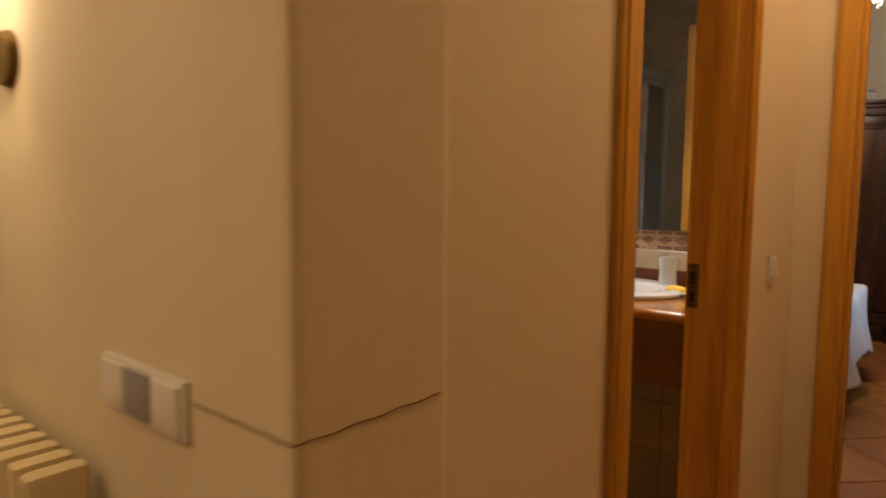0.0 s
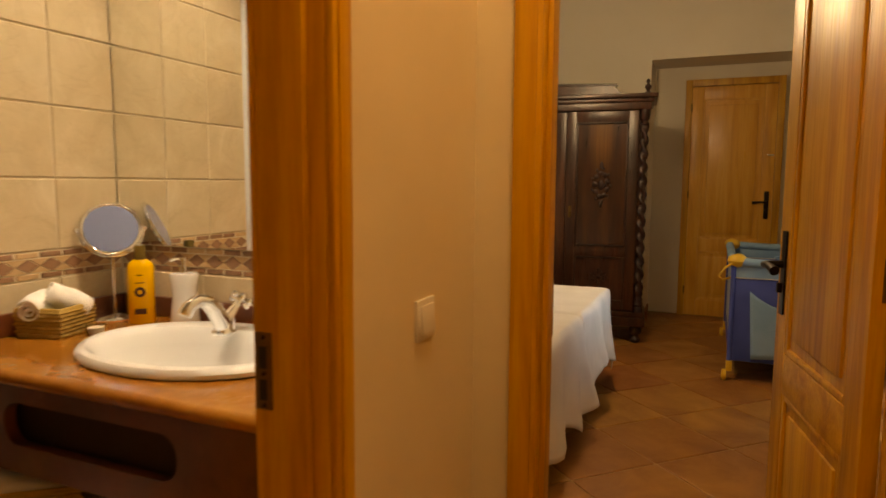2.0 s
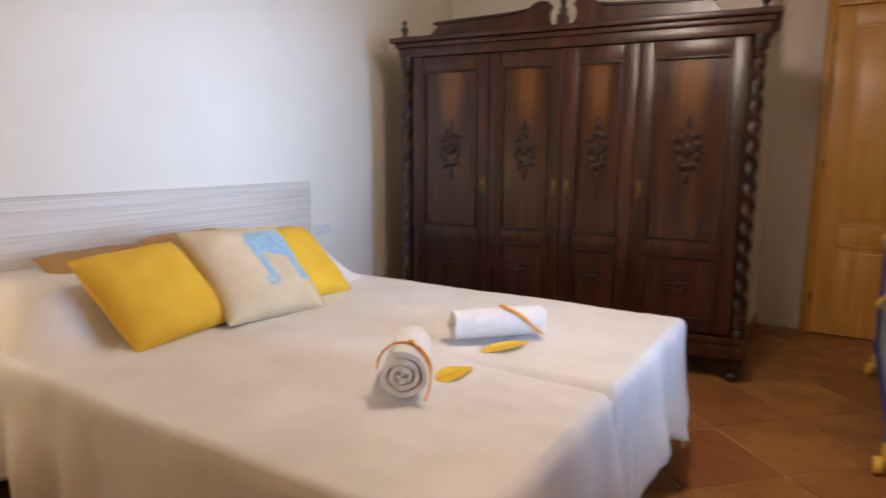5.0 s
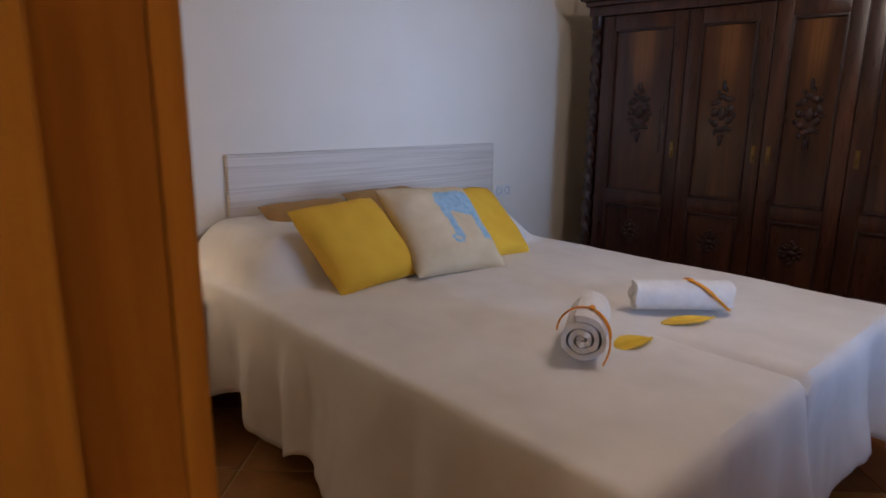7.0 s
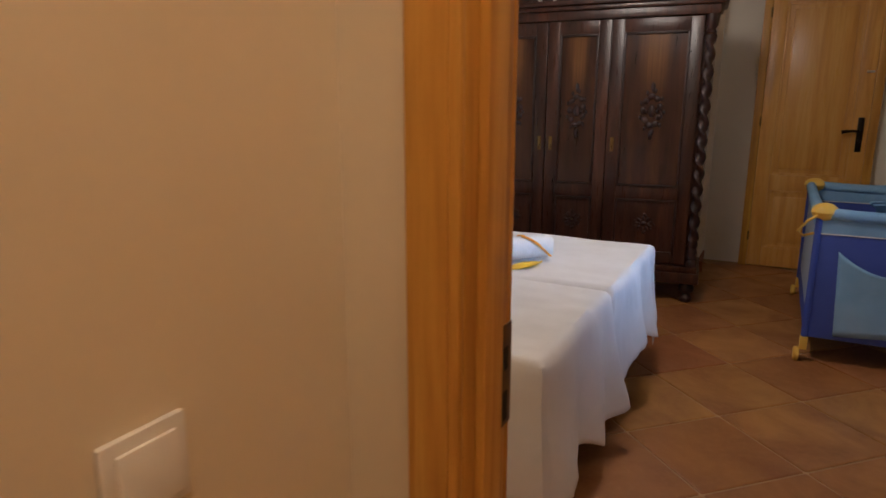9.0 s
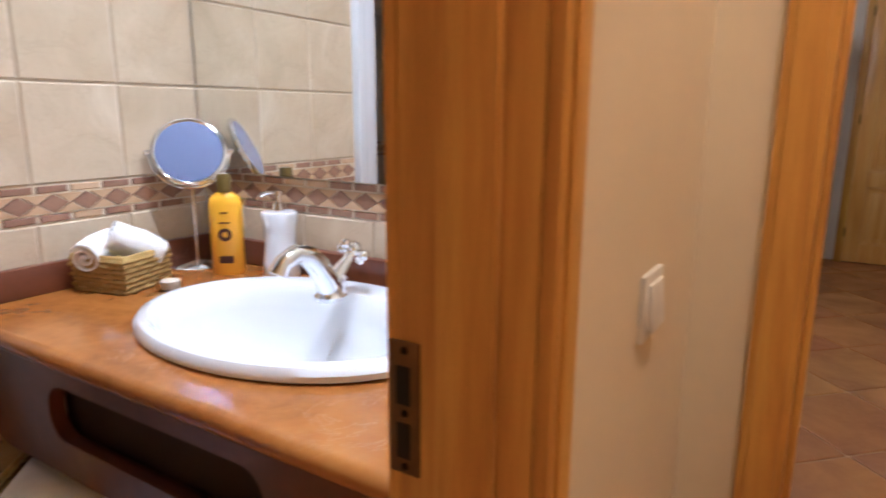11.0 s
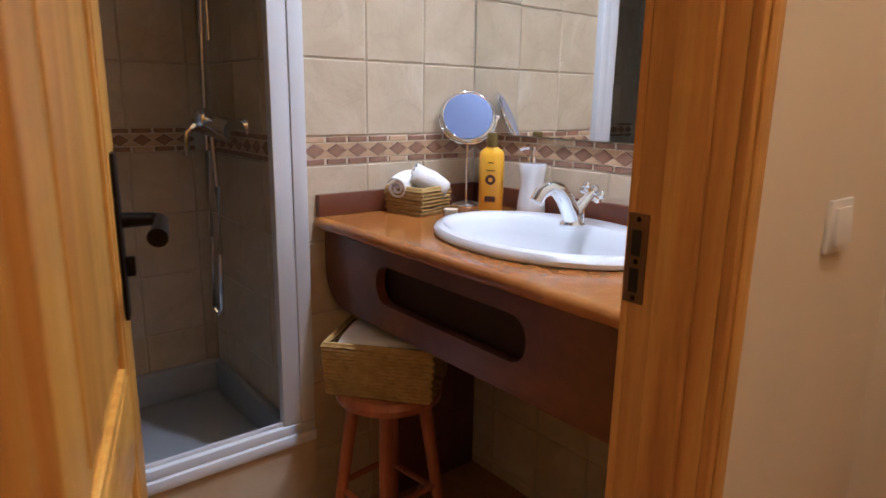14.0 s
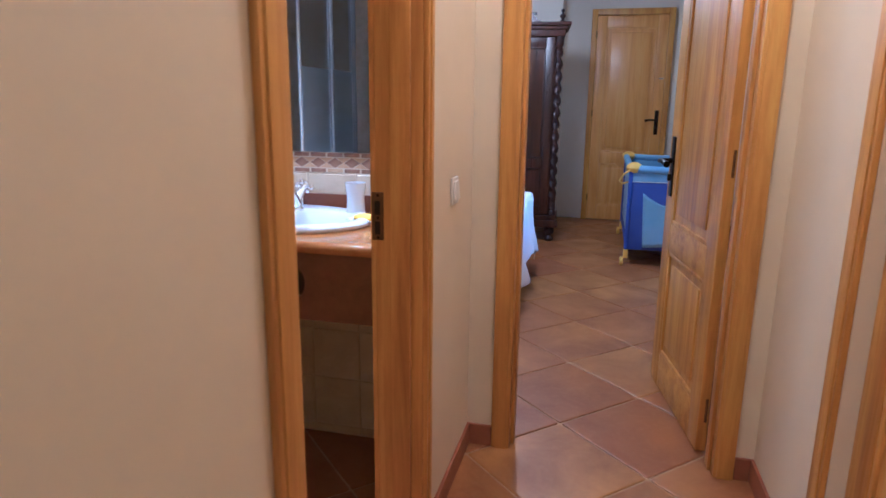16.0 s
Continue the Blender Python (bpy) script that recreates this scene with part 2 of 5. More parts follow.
def stone_tile():
    k = Mat("ivory_stone_tile", 0.3)
    info = k.t.nodes.new("ShaderNodeObjectInfo")
    sh = k.n("CombineXYZ", X=info.outputs["Random"], Y=info.outputs["Random"], Z=info.outputs["Random"])
    sc = k.n("VectorMath", i0=sh.outputs[0], i1=(23.0, 41.0, 13.0))
    sc.operation = "MULTIPLY"
    c = k.t.nodes.new("ShaderNodeTexCoord")
    v = k.n("VectorMath", i0=c.outputs["Object"], i1=sc.outputs[0])
    v.operation = "ADD"
    big = k.noise(6, 6, v.outputs[0], 0.6, 0.8)
    vein = k.noise(4.5, 5, v.outputs[0], 0.6, 0.7)
    base = k.ramp(big, (0.3, srgb("bba98a")), (0.55, srgb("c9b99b")), (0.75, srgb("d5c8ae")))
    line = k.ramp(vein, (0.49, (0, 0, 0, 1)), (0.5, (0.22, 0.22, 0.22, 1)), (0.512, (0, 0, 0, 1)))
    k.colour(k.mix(line, base, srgb("a89678")))
    return k.bump(k.mix(0.5, vein, big), 0.45, 0.012).m


TERRACOTTA, STONE_TILE = terracotta(), stone_tile()


def lined_laminate():
    k = Mat("striped_pale_laminate", 0.5)
    v = k.coord(0.4, 0.6, 60)
    g = k.noise(2.2, 5, v, 0.6, 0.3)
    k.colour(k.ramp(g, (0.32, srgb("c2b7a8")), (0.5, srgb("d3c9bb")), (0.7, srgb("ded6ca"))))
    return k.bump(g, 0.2, 0.002).m


HEADBOARD = lined_laminate()


def weave():
    k = Mat("woven_rush_basket", 0.7)
    w = k.t.nodes.new("ShaderNodeTexWave")
    k.t.links.new(k.coord(1, 1, 1), w.inputs[0])
    w.bands_direction = "Z"
    w.inputs["Scale"].default_value, w.inputs["Distortion"].default_value = 28, 4.0
    w.inputs["Detail"].default_value, w.inputs["Detail Scale"].default_value = 3, 3
    k.colour(k.ramp(w.outputs[1], (0.2, srgb("6e5426")), (0.6, srgb("a98a48")), (0.9, srgb("c2a662"))))
    return k.bump(w.outputs[1], 0.7, 0.006).m


WEAVE = weave()
GLASS = Mat("clear_glass", 0.02, 0.0, Transmission_Weight=1.0, IOR=1.45).colour((0.96, 0.98, 0.98, 1)).m
SHOWER_GLASS = Mat("frosted_shower_glass", 0.42, 0.0, Transmission_Weight=0.9, IOR=1.12).colour((0.8, 0.86, 0.92, 1)).m


def glow(name, col, power):
    k = Mat(name, 0.5)
    k.colour((0.9, 0.85, 0.75, 1))
    k.b.inputs["Emission Color"].default_value = col
    k.b.inputs["Emission Strength"].default_value = power
    return k.m


SHADE_GLOW = glow("lit_lamp_glass", (1.0, 0.72, 0.4, 1), 6)
SPOT_GLOW = glow("lit_spot_glass", (1.0, 0.88, 0.72, 1), 60)


# ---- building helpers ----
def bmnew():
    return bmesh.new()


def box(bm, x0, y0, z0, x1, y1, z1, bevel=0.0, m=None, seg=2):
    r = bmesh.ops.create_cube(bm, size=1)
    vs = r["verts"]
    for v in vs:
        v.co = Vector(((x0 + x1) / 2 + v.co.x * (x1 - x0), (y0 + y1) / 2 + v.co.y * (y1 - y0), (z0 + z1) / 2 + v.co.z * (z1 - z0)))
    if bevel:
        es = list({e for v in vs for e in v.link_edges})
        b = bmesh.ops.bevel(bm, geom=es, offset=bevel, segments=seg, affect="EDGES", profile=0.6)
        vs = list({v for f in b["faces"] for v in f.verts} | {v for v in vs if v.is_valid})
        seen, todo = set(vs), list(vs)
        while todo:
            for e in todo.pop().link_edges:
                for o in e.verts:
                    if o not in seen:
                        seen.add(o)
                        todo.append(o)
        vs = list(seen)
    if m:
        bmesh.ops.transform(bm, matrix=m, verts=vs)
    return bm


def lathe(bm, profile, at=(0, 0, 0), n=24, m=None, sx=1.0, sy=1.0):
    """Turns a profile of (radius, height) about a vertical axis."""
    rings, made = [], []
    for r, z in profile:
        if r < 1e-5:
            rings.append([bm.verts.new((0, 0, z))])
        else:
            rings.append([bm.verts.new((r * sx * math.cos(6.28318 * i / n), r * sy * math.sin(6.28318 * i / n), z)) for i in range(n)])
        made += rings[-1]
    for a, b in zip(rings, rings[1:]):
        for i in range(n):
            j = (i + 1) % n
            q = [a[i % len(a)], a[j % len(a)], b[j % len(b)], b[i % len(b)]]
            q = list(dict.fromkeys(q))
            if len(q) > 2:
                bm.faces.new(q)
    mat = Matrix.Translation(at) @ (m or Matrix.Identity(4))
    for v in made:
        v.co = mat @ v.co
    return bm


def tube(bm, pts, r, n=10, closed=False, radii=None):
    """A round tube along points."""
    pts = [Vector(p) for p in pts]
    rings = []
    for i, p in enumerate(pts):
        a = pts[i - 1] if i or closed else p
        b = pts[(i + 1) % len(pts)] if i < len(pts) - 1 or closed else p
        d = (b - a).normalized()
        u = d.cross(Vector((0, 0, 1)))
        if u.length < 0.05:
            u = d.cross(Vector((1, 0, 0)))
        u.normalize()
        w = d.cross(u)
        rr = radii[i] if radii else r
        rings.append([bm.verts.new(p + rr * (math.cos(6.28318 * k / n) * u + math.sin(6.28318 * k / n) * w)) for k in range(n)])
    for i in range(len(rings) - (0 if closed else 1)):
        a, b = rings[i], rings[(i + 1) % len(rings)]
        for k in range(n):
            bm.faces.new((a[k], a[(k + 1) % n], b[(k + 1) % n], b[k]))
    if not closed:
        bm.faces.new(rings[0])
        bm.faces.new(list(reversed(rings[-1])))
    return bm


def prism(bm, outline, y0, y1, m=None):
    """An outline in x, z pushed from y0 to y1."""
    a = [bm.verts.new((x, y0, z)) for x, z in outline]
    b = [bm.verts.new((x, y1, z)) for x, z in outline]
    bm.faces.new(a)
    bm.faces.new(list(reversed(b)))
    k = len(a)
    for i in range(k):
        bm.faces.new((a[i], b[i], b[(i + 1) % k], a[(i + 1) % k]))
    if m:
        bmesh.ops.transform(bm, matrix=m, verts=a + b)
    return bm


def part(name, bm, material, parent=None, label="", smooth=True):
    """Links a bmesh as one mesh object, under a thing or a part where one is given."""
    bmesh.ops.recalc_face_normals(bm, faces=bm.faces)
    me = bpy.data.meshes.new(name)
    bm.to_mesh(me)
    bm.free()
    for mt in material if isinstance(material, (list, tuple)) else [material]:
        me.materials.append(mt)
    if smooth:
        me.shade_smooth()
        me.set_sharp_from_angle(angle=radians(38))
    ob = new(name, me)
    if parent:
        ob.parent, ob.matrix_parent_inverse = parent, parent.matrix_basis.inverted()
    return tagged(ob, label)


def thing(name, at, label, category, group=""):
    e = new(name)
    e.empty_display_size = 0.05
    e.matrix_basis = Matrix.Translation(at)
    return tagged(e, label, category, group)


def setting(name, bm, material, label="", category=""):
    return tagged(part(name, bm, material, None, label, smooth=False), label, category, "", "structure")


def B(*a, **k):
    return box(bmnew(), *a, **k)


# ---- the shell ----
XL, XLB = -0.365, -0.488          # corridor wall: corridor face, bathroom face
YE, YB = 2.155, 2.28              # end wall: corridor face, bedroom face
XR = 0.61                         # corridor's other wall
XH, XW = -2.71, 1.95              # bedroom: headboard wall, window wall
YF, YD = 6.75, 7.2                # bedroom: far wall, door recess
XB, YM, YS = -1.42, 2.083, 1.5    # bathroom: end wall, mirror wall, shower's side wall
XS = -2.03                        # shower's back wall
TOP, BTOP = 3.1, 2.4

bm = bmnew()
box(bm, XLB, 0.3, 0, XL, 0.828, TOP)
box(bm, XLB, 1.566, 0, XL, 2.095, TOP)
box(bm, XLB, 0.828, 2.07, XL, 1.566, TOP)
setting("wall_corridor", bm, WALL, "cream plastered corridor wall with a bathroom doorway", "wall")
bm = bmnew()
box(bm, XL, YE, 0, -0.23, YB, TOP)
box(bm, 0.507, YE, 0, XW, YB, TOP)
box(bm, -0.23, YE, 2.07, 0.507, YB, TOP)
box(bm, XH, 2.095, 0, XL, YB, TOP)
setting("wall_end", bm, WALL, "cream plastered wall with the bedroom doorway", "wall")
bm = bmnew()
box(bm, XR, 0.45, 0, 0.73, 0.87, TOP)
# added unseen hall walls, set back to cut the light bounced onto the pillar
box(bm, 0.73, 0.45, 0, 2.1, 0.57, TOP)
box(bm, 2.1, -2.0, 0, 2.2, 0.57, TOP)
box(bm, XR, 1.55, 0, 0.73, YE, TOP)
box(bm, XR, 0.87, 2.07, 0.73, 1.55, TOP)
setting("wall_corridor_far", bm, WALL, "pale plastered corridor wall with a pine doorway, plus added unseen hall walls", "wall")
bm = box(bmnew(), -2.2, 0.165, 0, XLB, 0.3, TOP)
setting("wall_hall", bm, WALL, "cream plastered hall wall with a lit wall lamp", "wall")
bm = box(bmnew(), -0.45, 0.085, 0, -0.3, 0.277, TOP, 0.01)
setting("wall_pillar", bm, WALL, "plastered wall pillar with a thin crack", "pillar")
bm = bmnew()
box(bm, -2.2, -2.0, 0, 2.1, -1.9, TOP)
box(bm, -2.3, -2.0, 0, -2.2, 0.3, TOP)
setting("wall_hall_back", bm, WALL, "cream plastered hall walls", "wall")
bm = bmnew()
box(bm, XH - 0.15, 2.095, 0, XH, YF, TOP)
setting("wall_headboard", bm, WHITE_WALL, "white plastered bedroom wall behind the bed", "wall")
bm = bmnew()
box(bm, XH - 0.15, YF, 0, -0.41, YD + 0.1, TOP)
box(bm, 0.83, YF, 0, XW + 0.25, YD + 0.1, TOP)
box(bm, -0.41, YF, 2.33, 0.83, YD + 0.1, TOP)
box(bm, -0.41, YD + 0.03, 0, 0.83, YD + 0.1, 2.33)
setting("wall_far", bm, WHITE_WALL, "thick white plastered bedroom wall with a deep door recess", "wall")
bm = bmnew()
box(bm, XW, YE, 0, XW + 0.25, 3.7, TOP)
box(bm, XW, 4.9, 0, XW + 0.25, YF, TOP)
box(bm, XW, 3.7, 0, XW + 0.25, 4.9, 0.85)
box(bm, XW, 3.7, 2.05, XW + 0.25, 4.9, TOP)
setting("wall_window", bm, WHITE_WALL, "white plastered bedroom wall with a window", "wall")
bm = bmnew()
box(bm, XS - 0.1, 0.42, 0, XS - 0.012, 2.095, BTOP + 0.2)
box(bm, XS - 0.1, YS + 0.012, 0, XB - 0.012, 2.095, BTOP + 0.2)
box(bm, XS - 0.1, 0.302, 0, XLB - 0.002, 0.42, BTOP + 0.2)
setting("wall_bathroom", bm, GROUT, "bathroom walls behind ivory stone tiles", "wall")
setting("ceiling_bathroom", B(XS - 0.1, 0.3, BTOP, XLB, 2.095, BTOP + 0.08), CEIL, "pale painted bathroom ceiling", "ceiling")
setting("ceiling_bedroom", B(XH - 0.15, YB, TOP, XW + 0.25, YD + 0.1, TOP + 0.1), CEIL, "white painted bedroom ceiling", "ceiling")
setting("ceiling_corridor", B(-2.3, -2.0, TOP, 2.2, YB, TOP + 0.1), CEIL, "pale painted corridor ceiling", "ceiling")
floor = setting("floor", B(XH - 0.15, -2.0, -0.12, XW + 0.25, YD + 0.1, -0.006), FLOOR_GROUT, "diagonal terracotta tile floor", "floor")
setting("ground", B(XW + 0.3, -60, -0.4, 120, 80, -0.3), plain("dry_ground", "8a7c60", "a09274", 0.95, 0, 2, 0.3), "dry pale ground outside the window", "ground")


# skirting
def skirting(x0, y0, x1, y1):
    return setting("baseboard", B(x0, y0, 0, x1, y1, 0.08, 0.003), SKIRT, "low terracotta tile skirting", "skirting")


skirting(XL, 0.3, XL + 0.011, 0.774)
skirting(XL, 1.596, XL + 0.011, YE)
skirting(XL + 0.011, YE - 0.011, -0.274, YE)
skirting(0.551, YE - 0.011, XR - 0.011, YE)
skirting(XR - 0.011, 1.632, XR, YE)
skirting(XR - 0.011, 0.45, XR, 0.79)
skirting(-0.37, YF - 0.011, -0.412, YF)
skirting(-0.41, YF, -0.399, YD - 0.002)
skirting(0.83, YF - 0.011, XW, YF)
skirting(XH, YB, XH + 0.011, YF)
skirting(-0.3, 0.09, -0.289, 0.262)
skirting(-1.9, 0.154, -0.45, 0.165)
skirting(XH + 0.011, YB, -0.32, YB + 0.011)


# ---- doors ----
def casing_y(x, s, y0, y1, top, w=0.075, far=None):
    """Pine casing round a doorway in a wall x = const; s: the way it stands proud."""
    bm = bmnew()
    for a, b in ((y0 - w, y0), (y1, y1 + (far or w))):
        box(bm, *sorted2(x, x + s * 0.014, a, b, 0, top + w), bevel=0.004)
        box(bm, *sorted2(x + s * 0.014, x + s * 0.018, a + 0.012, b - 0.012, 0, top + w - 0.012), bevel=0.0015)
    box(bm, *sorted2(x, x + s * 0.014, y0, y1, top, top + w), bevel=0.004)
    return bm


def sorted2(xa, xb, ya, yb, za, zb):
    return min(xa, xb), min(ya, yb), za, max(xa, xb), max(ya, yb), zb


def casing_x(y, s, x0, x1, top, w=0.075):
    bm = bmnew()
    for a, b in ((x0 - w, x0), (x1, x1 + w)):
        box(bm, *sorted2(a, b, y, y + s * 0.014, 0, top + w), bevel=0.004)
        box(bm, *sorted2(a + 0.012, b - 0.012, y + s * 0.014, y + s * 0.018, 0, top + w - 0.012), bevel=0.0015)
    box(bm, *sorted2(x0, x1, y, y + s * 0.014, top, top + w), bevel=0.004)
    return bm


def lever(parent, m, flip=1):
    """Dark lever on a long plate; local x along the leaf, y out of its face."""
    plate = bmnew()
    box(plate, -0.02, 0.0, -0.15, 0.02, 0.007, 0.1, 0.006, m)
    h = part("handle_plate", plate, IRON, parent, "long dark bronze handle plate")
    pts = [m @ Vector(p) for p in ((0, 0.005, 0), (0, 0.05, 0), (0.012 * flip, 0.06, 0), (0.05 * flip, 0.062, 0.004), (0.1 * flip, 0.06, -0.002), (0.118 * flip, 0.058, -0.006))]
    part("lever", tube(bmnew(), pts, 0.009, 12, radii=[0.012, 0.01, 0.01, 0.009, 0.012, 0.014]), IRON, h)
    part("key_turn", box(bmnew(), -0.006, 0.006, -0.085, 0.006, 0.02, -0.055, 0.003, m), IRON, h)


def leaf(parent, w, hgt, m, mat, th=0.036):
    """A two-panel door leaf from its hinge edge along local x, y through its thickness."""
    st, mid = 0.1, 0.62
    for nm, a in (("stile", (0, st)), ("stile", (w - st, w))):
        part(nm, box(bmnew(), a[0], 0, 0.008, a[1], th, hgt, 0.003, m), mat, parent)
    for z0, z1 in ((0.008, 0.16), (mid, mid + 0.12), (hgt - 0.12, hgt)):
        part("rail", box(bmnew(), st, 0.001, z0, w - st, th - 0.001, z1, 0.003, m), PINE_H if mat is PINE else mat, parent)
    for z0, z1 in ((0.16, mid), (mid + 0.12, hgt - 0.12)):
        bm = box(bmnew(), st - 0.002, 0.011, z0 - 0.002, w - st + 0.002, th - 0.011, z1 + 0.002, 0, m)
        box(bm, st + 0.05, 0.004, z0 + 0.05, w - st - 0.05, th - 0.004, z1 - 0.05, 0.006, m)
        pn = part("panel", bm, mat, parent)
        mo = bmnew()
        for f0, f1 in ((0.002, 0.012), (th - 0.012, th - 0.002)):
            for q in ((st, z0, st + 0.018, z1), (w - st - 0.018, z0, w - st, z1), (st + 0.018, z0, w - st - 0.018, z0 + 0.018), (st + 0.018, z1 - 0.018, w - st - 0.018, z1)):
                box(mo, q[0], f0, q[1], q[2], f1, q[3], 0.004, m)
        part("moulding", mo, mat, pn)


# bathroom doorway
d1 = tagged(thing("door_1", (XL, 1.23, 0), "pine bathroom door standing open with dark lever handle", "door"), kind="structure")
part("casing", casing_y(XL, 1, 0.85, 1.544, 2.05, 0.075, 0.05), PINE, d1, "lacquered pine door casing")
part("casing", casing_y(XLB, -1, 0.85, 1.544, 2.05, 0.06), PINE, d1)
bm = bmnew()
box(bm, XLB, 0.828, 0, XL, 0.85, 2.05, 0.002)
box(bm, XLB, 1.544, 0, XL, 1.566, 2.05, 0.002)
box(bm, XLB, 0.828, 2.05, XL, 1.566, 2.072, 0.002)
lin = part("jamb", bm, PINE, d1, "lacquered pine door lining")
bm = bmnew()
box(bm, XLB + 0.042, 0.85, 0, XL - 0.03, 0.862, 2.038, 0.002)
box(bm, XLB + 0.042, 1.532, 0, XL - 0.03, 1.544, 2.038, 0.002)
part("door_stop", bm, PINE, d1)
bm = bmnew()
box(bm, XLB - 0.01, 1.542, 0.882, XLB + 0.021, 1.5455, 1.004, 0.001)
sp = part("strike_plate", bm, STEEL_PLATE, d1, "dark steel strike plate")
for z0, z1 in ((0.897, 0.93), (0.947, 0.982)):
    part("latch_hole", B(XLB - 0.002, 1.5412, z0, XLB + 0.012, 1.5425, z1), HOLE_SHADE, sp)
for z in (0.889, 0.939, 0.996):
    part("screw", lathe(bmnew(), ((0, 0.0), (0.004, 0.0), (0.003, 0.0012), (0, 0.0015)), (XLB + 0.006, 1.542, z), 8, pose(0, 0, 0, 90, 0, 0)), IRON, sp)
mleaf = pose(XLB - 0.012, 0.857, 0, 0, 0, 163.5)
leaf(d1, 0.605, 2.035, mleaf @ pose(0, -0.018, 0), PINE)
lever(d1, mleaf @ pose(0.546, -0.018, 0.965, 0, 0, 180), 1)
lever(d1, mleaf @ pose(0.546, 0.018, 0.965), -1)

# bedroom doorway, its leaf open into the room
d2 = tagged(thing("door_2", (0.12, YE, 0), "two-panel pine bedroom door standing open", "door"), kind="structure")
part("casing", casing_x(YE, -1, -0.208, 0.485, 2.05, 0.065), PINE, d2, "lacquered pine door casing")
part("casing", casing_x(YB, 1, -0.208, 0.485, 2.05), PINE, d2)
bm = bmnew()
box(bm, -0.23, YE, 0, -0.208, YB, 2.05, 0.002)
box(bm, 0.485, YE, 0, 0.507, YB, 2.05, 0.002)
box(bm, -0.23, YE, 2.05, 0.507, YB, 2.072, 0.002)
part("jamb", bm, PINE, d2, "lacquered pine door lining")
bm = bmnew()
box(bm, -0.208, YE + 0.03, 0, -0.196, YB - 0.042, 2.038, 0.002)
box(bm, 0.473, YE + 0.03, 0, 0.485, YB - 0.042, 2.038, 0.002)
part("door_stop", bm, PINE, d2)
sp = part("strike_plate", B(-0.2095, YB - 0.02, 0.862, -0.2065, YB + 0.012, 1.0, 0.0008), STEEL_PLATE, d2, "dark steel strike plate")
for z0, z1 in ((0.87, 0.91), (0.94, 0.97)):
    part("latch_hole", B(-0.2065, YB - 0.014, z0, -0.2055, YB - 0.001, z1), HOLE_SHADE, sp)
mleaf = pose(0.484, YB + 0.02, 0, 0, 0, 99.6)
leaf(d2, 0.665, 2.035, mleaf, PINE)
lever(d2, mleaf @ pose(0.605, 0.036, 1.0), -1)
lever(d2, mleaf @ pose(0.605, 0.0, 1.0, 0, 0, 180), 1)
for z in (0.165, 1.04, 1.86):
    part("hinge", lathe(bmnew(), ((0, -0.045), (0.008, -0.045), (0.008, 0.045), (0, 0.045)), (0.472, YB + 0.024, z), 10), STEEL_PLATE, d2, "dark steel hinge")

# doorway across the corridor
d3 = tagged(thing("door_3", (XR, 1.2, 0), "closed pine door in the corridor", "door"), kind="structure")
part("casing", casing_y(XR, -1, 0.87, 1.55, 2.05), PINE, d3, "lacquered pine door casing")
leaf(d3, 0.68, 2.05, pose(XR + 0.075, 0.87, 0, 0, 0, 90), PINE)
lever(d3, pose(XR + 0.039, 0.93, 1.0, 0, 0, 90), 1)

# door in the bedroom's recess
d4 = tagged(thing("door_4", (0.2, YD, 0), "closed two-panel pale pine door with dark lever handle", "door"), kind="structure")
bm = bmnew()
box(bm, -0.135, YD - 0.05, 0, -0.078, YD + 0.02, 2.2, 0.004)
box(bm, 0.63, YD - 0.05, 0, 0.687, YD + 0.02, 2.2, 0.004)
box(bm, -0.078, YD - 0.05, 2.14, 0.63, YD + 0.02, 2.2, 0.004)
part("door_frame", bm, PINE, d4, "honey-coloured pine door frame")
leaf(d4, 0.706, 2.136, pose(-0.077, YD - 0.035, 0), PINE_LIGHT)
lever(d4, pose(0.58, YD - 0.035, 1.085, 0, 0, 180), 1)
part("bolt", B(0.57, YD - 0.045, 1.5, 0.62, YD - 0.035, 1.515, 0.002), CHROME, d4, "small chrome bolt")
for z in (0.25, 1.15, 1.95):
    part("hinge", lathe(bmnew(), ((0, -0.035), (0.008, -0.035), (0.008, 0.035), (0, 0.035)), (-0.083, YD - 0.045, z), 10), BRASS, d4)

# bedroom window
w1 = tagged(thing("window_1", (XW + 0.1, 4.3, 0.85), "white framed bedroom window with clear panes", "window"), kind="structure")
bm = bmnew()
for q in ((3.7, 0.85, 3.76, 2.05), (4.84, 0.85, 4.9, 2.05), (3.76, 0.85, 4.84, 0.91), (3.76, 1.99, 4.84, 2.05), (4.27, 0.91, 4.33, 1.99)):
    box(bm, XW + 0.13, q[0], q[1], XW + 0.18, q[2], q[3], 0.004)
part("window_frame", bm, ALU_WHITE, w1)
for a, b in ((3.76, 4.27), (4.33, 4.84)):
    pane = part("pane", B(XW + 0.15, a, 0.91, XW + 0.156, b, 1.99), GLASS, w1)
    pane.visible_shadow = False
part("window_sill", B(XW - 0.03, 3.66, 0.83, XW + 0.13, 4.94, 0.85, 0.004), MARBLE, w1)


# ---- bedroom: wardrobe ----
def blob(bm, c, r, m=None, seg=10):
    """A flattened rounded lobe."""
    v = bmesh.ops.create_uvsphere(bm, u_segments=seg, v_segments=6, radius=1)["verts"]
    mm = Matrix.Translation(c) @ (m or Matrix.Identity(4)) @ Matrix.Diagonal((*r, 1))
    bmesh.ops.transform(bm, matrix=mm, verts=v)


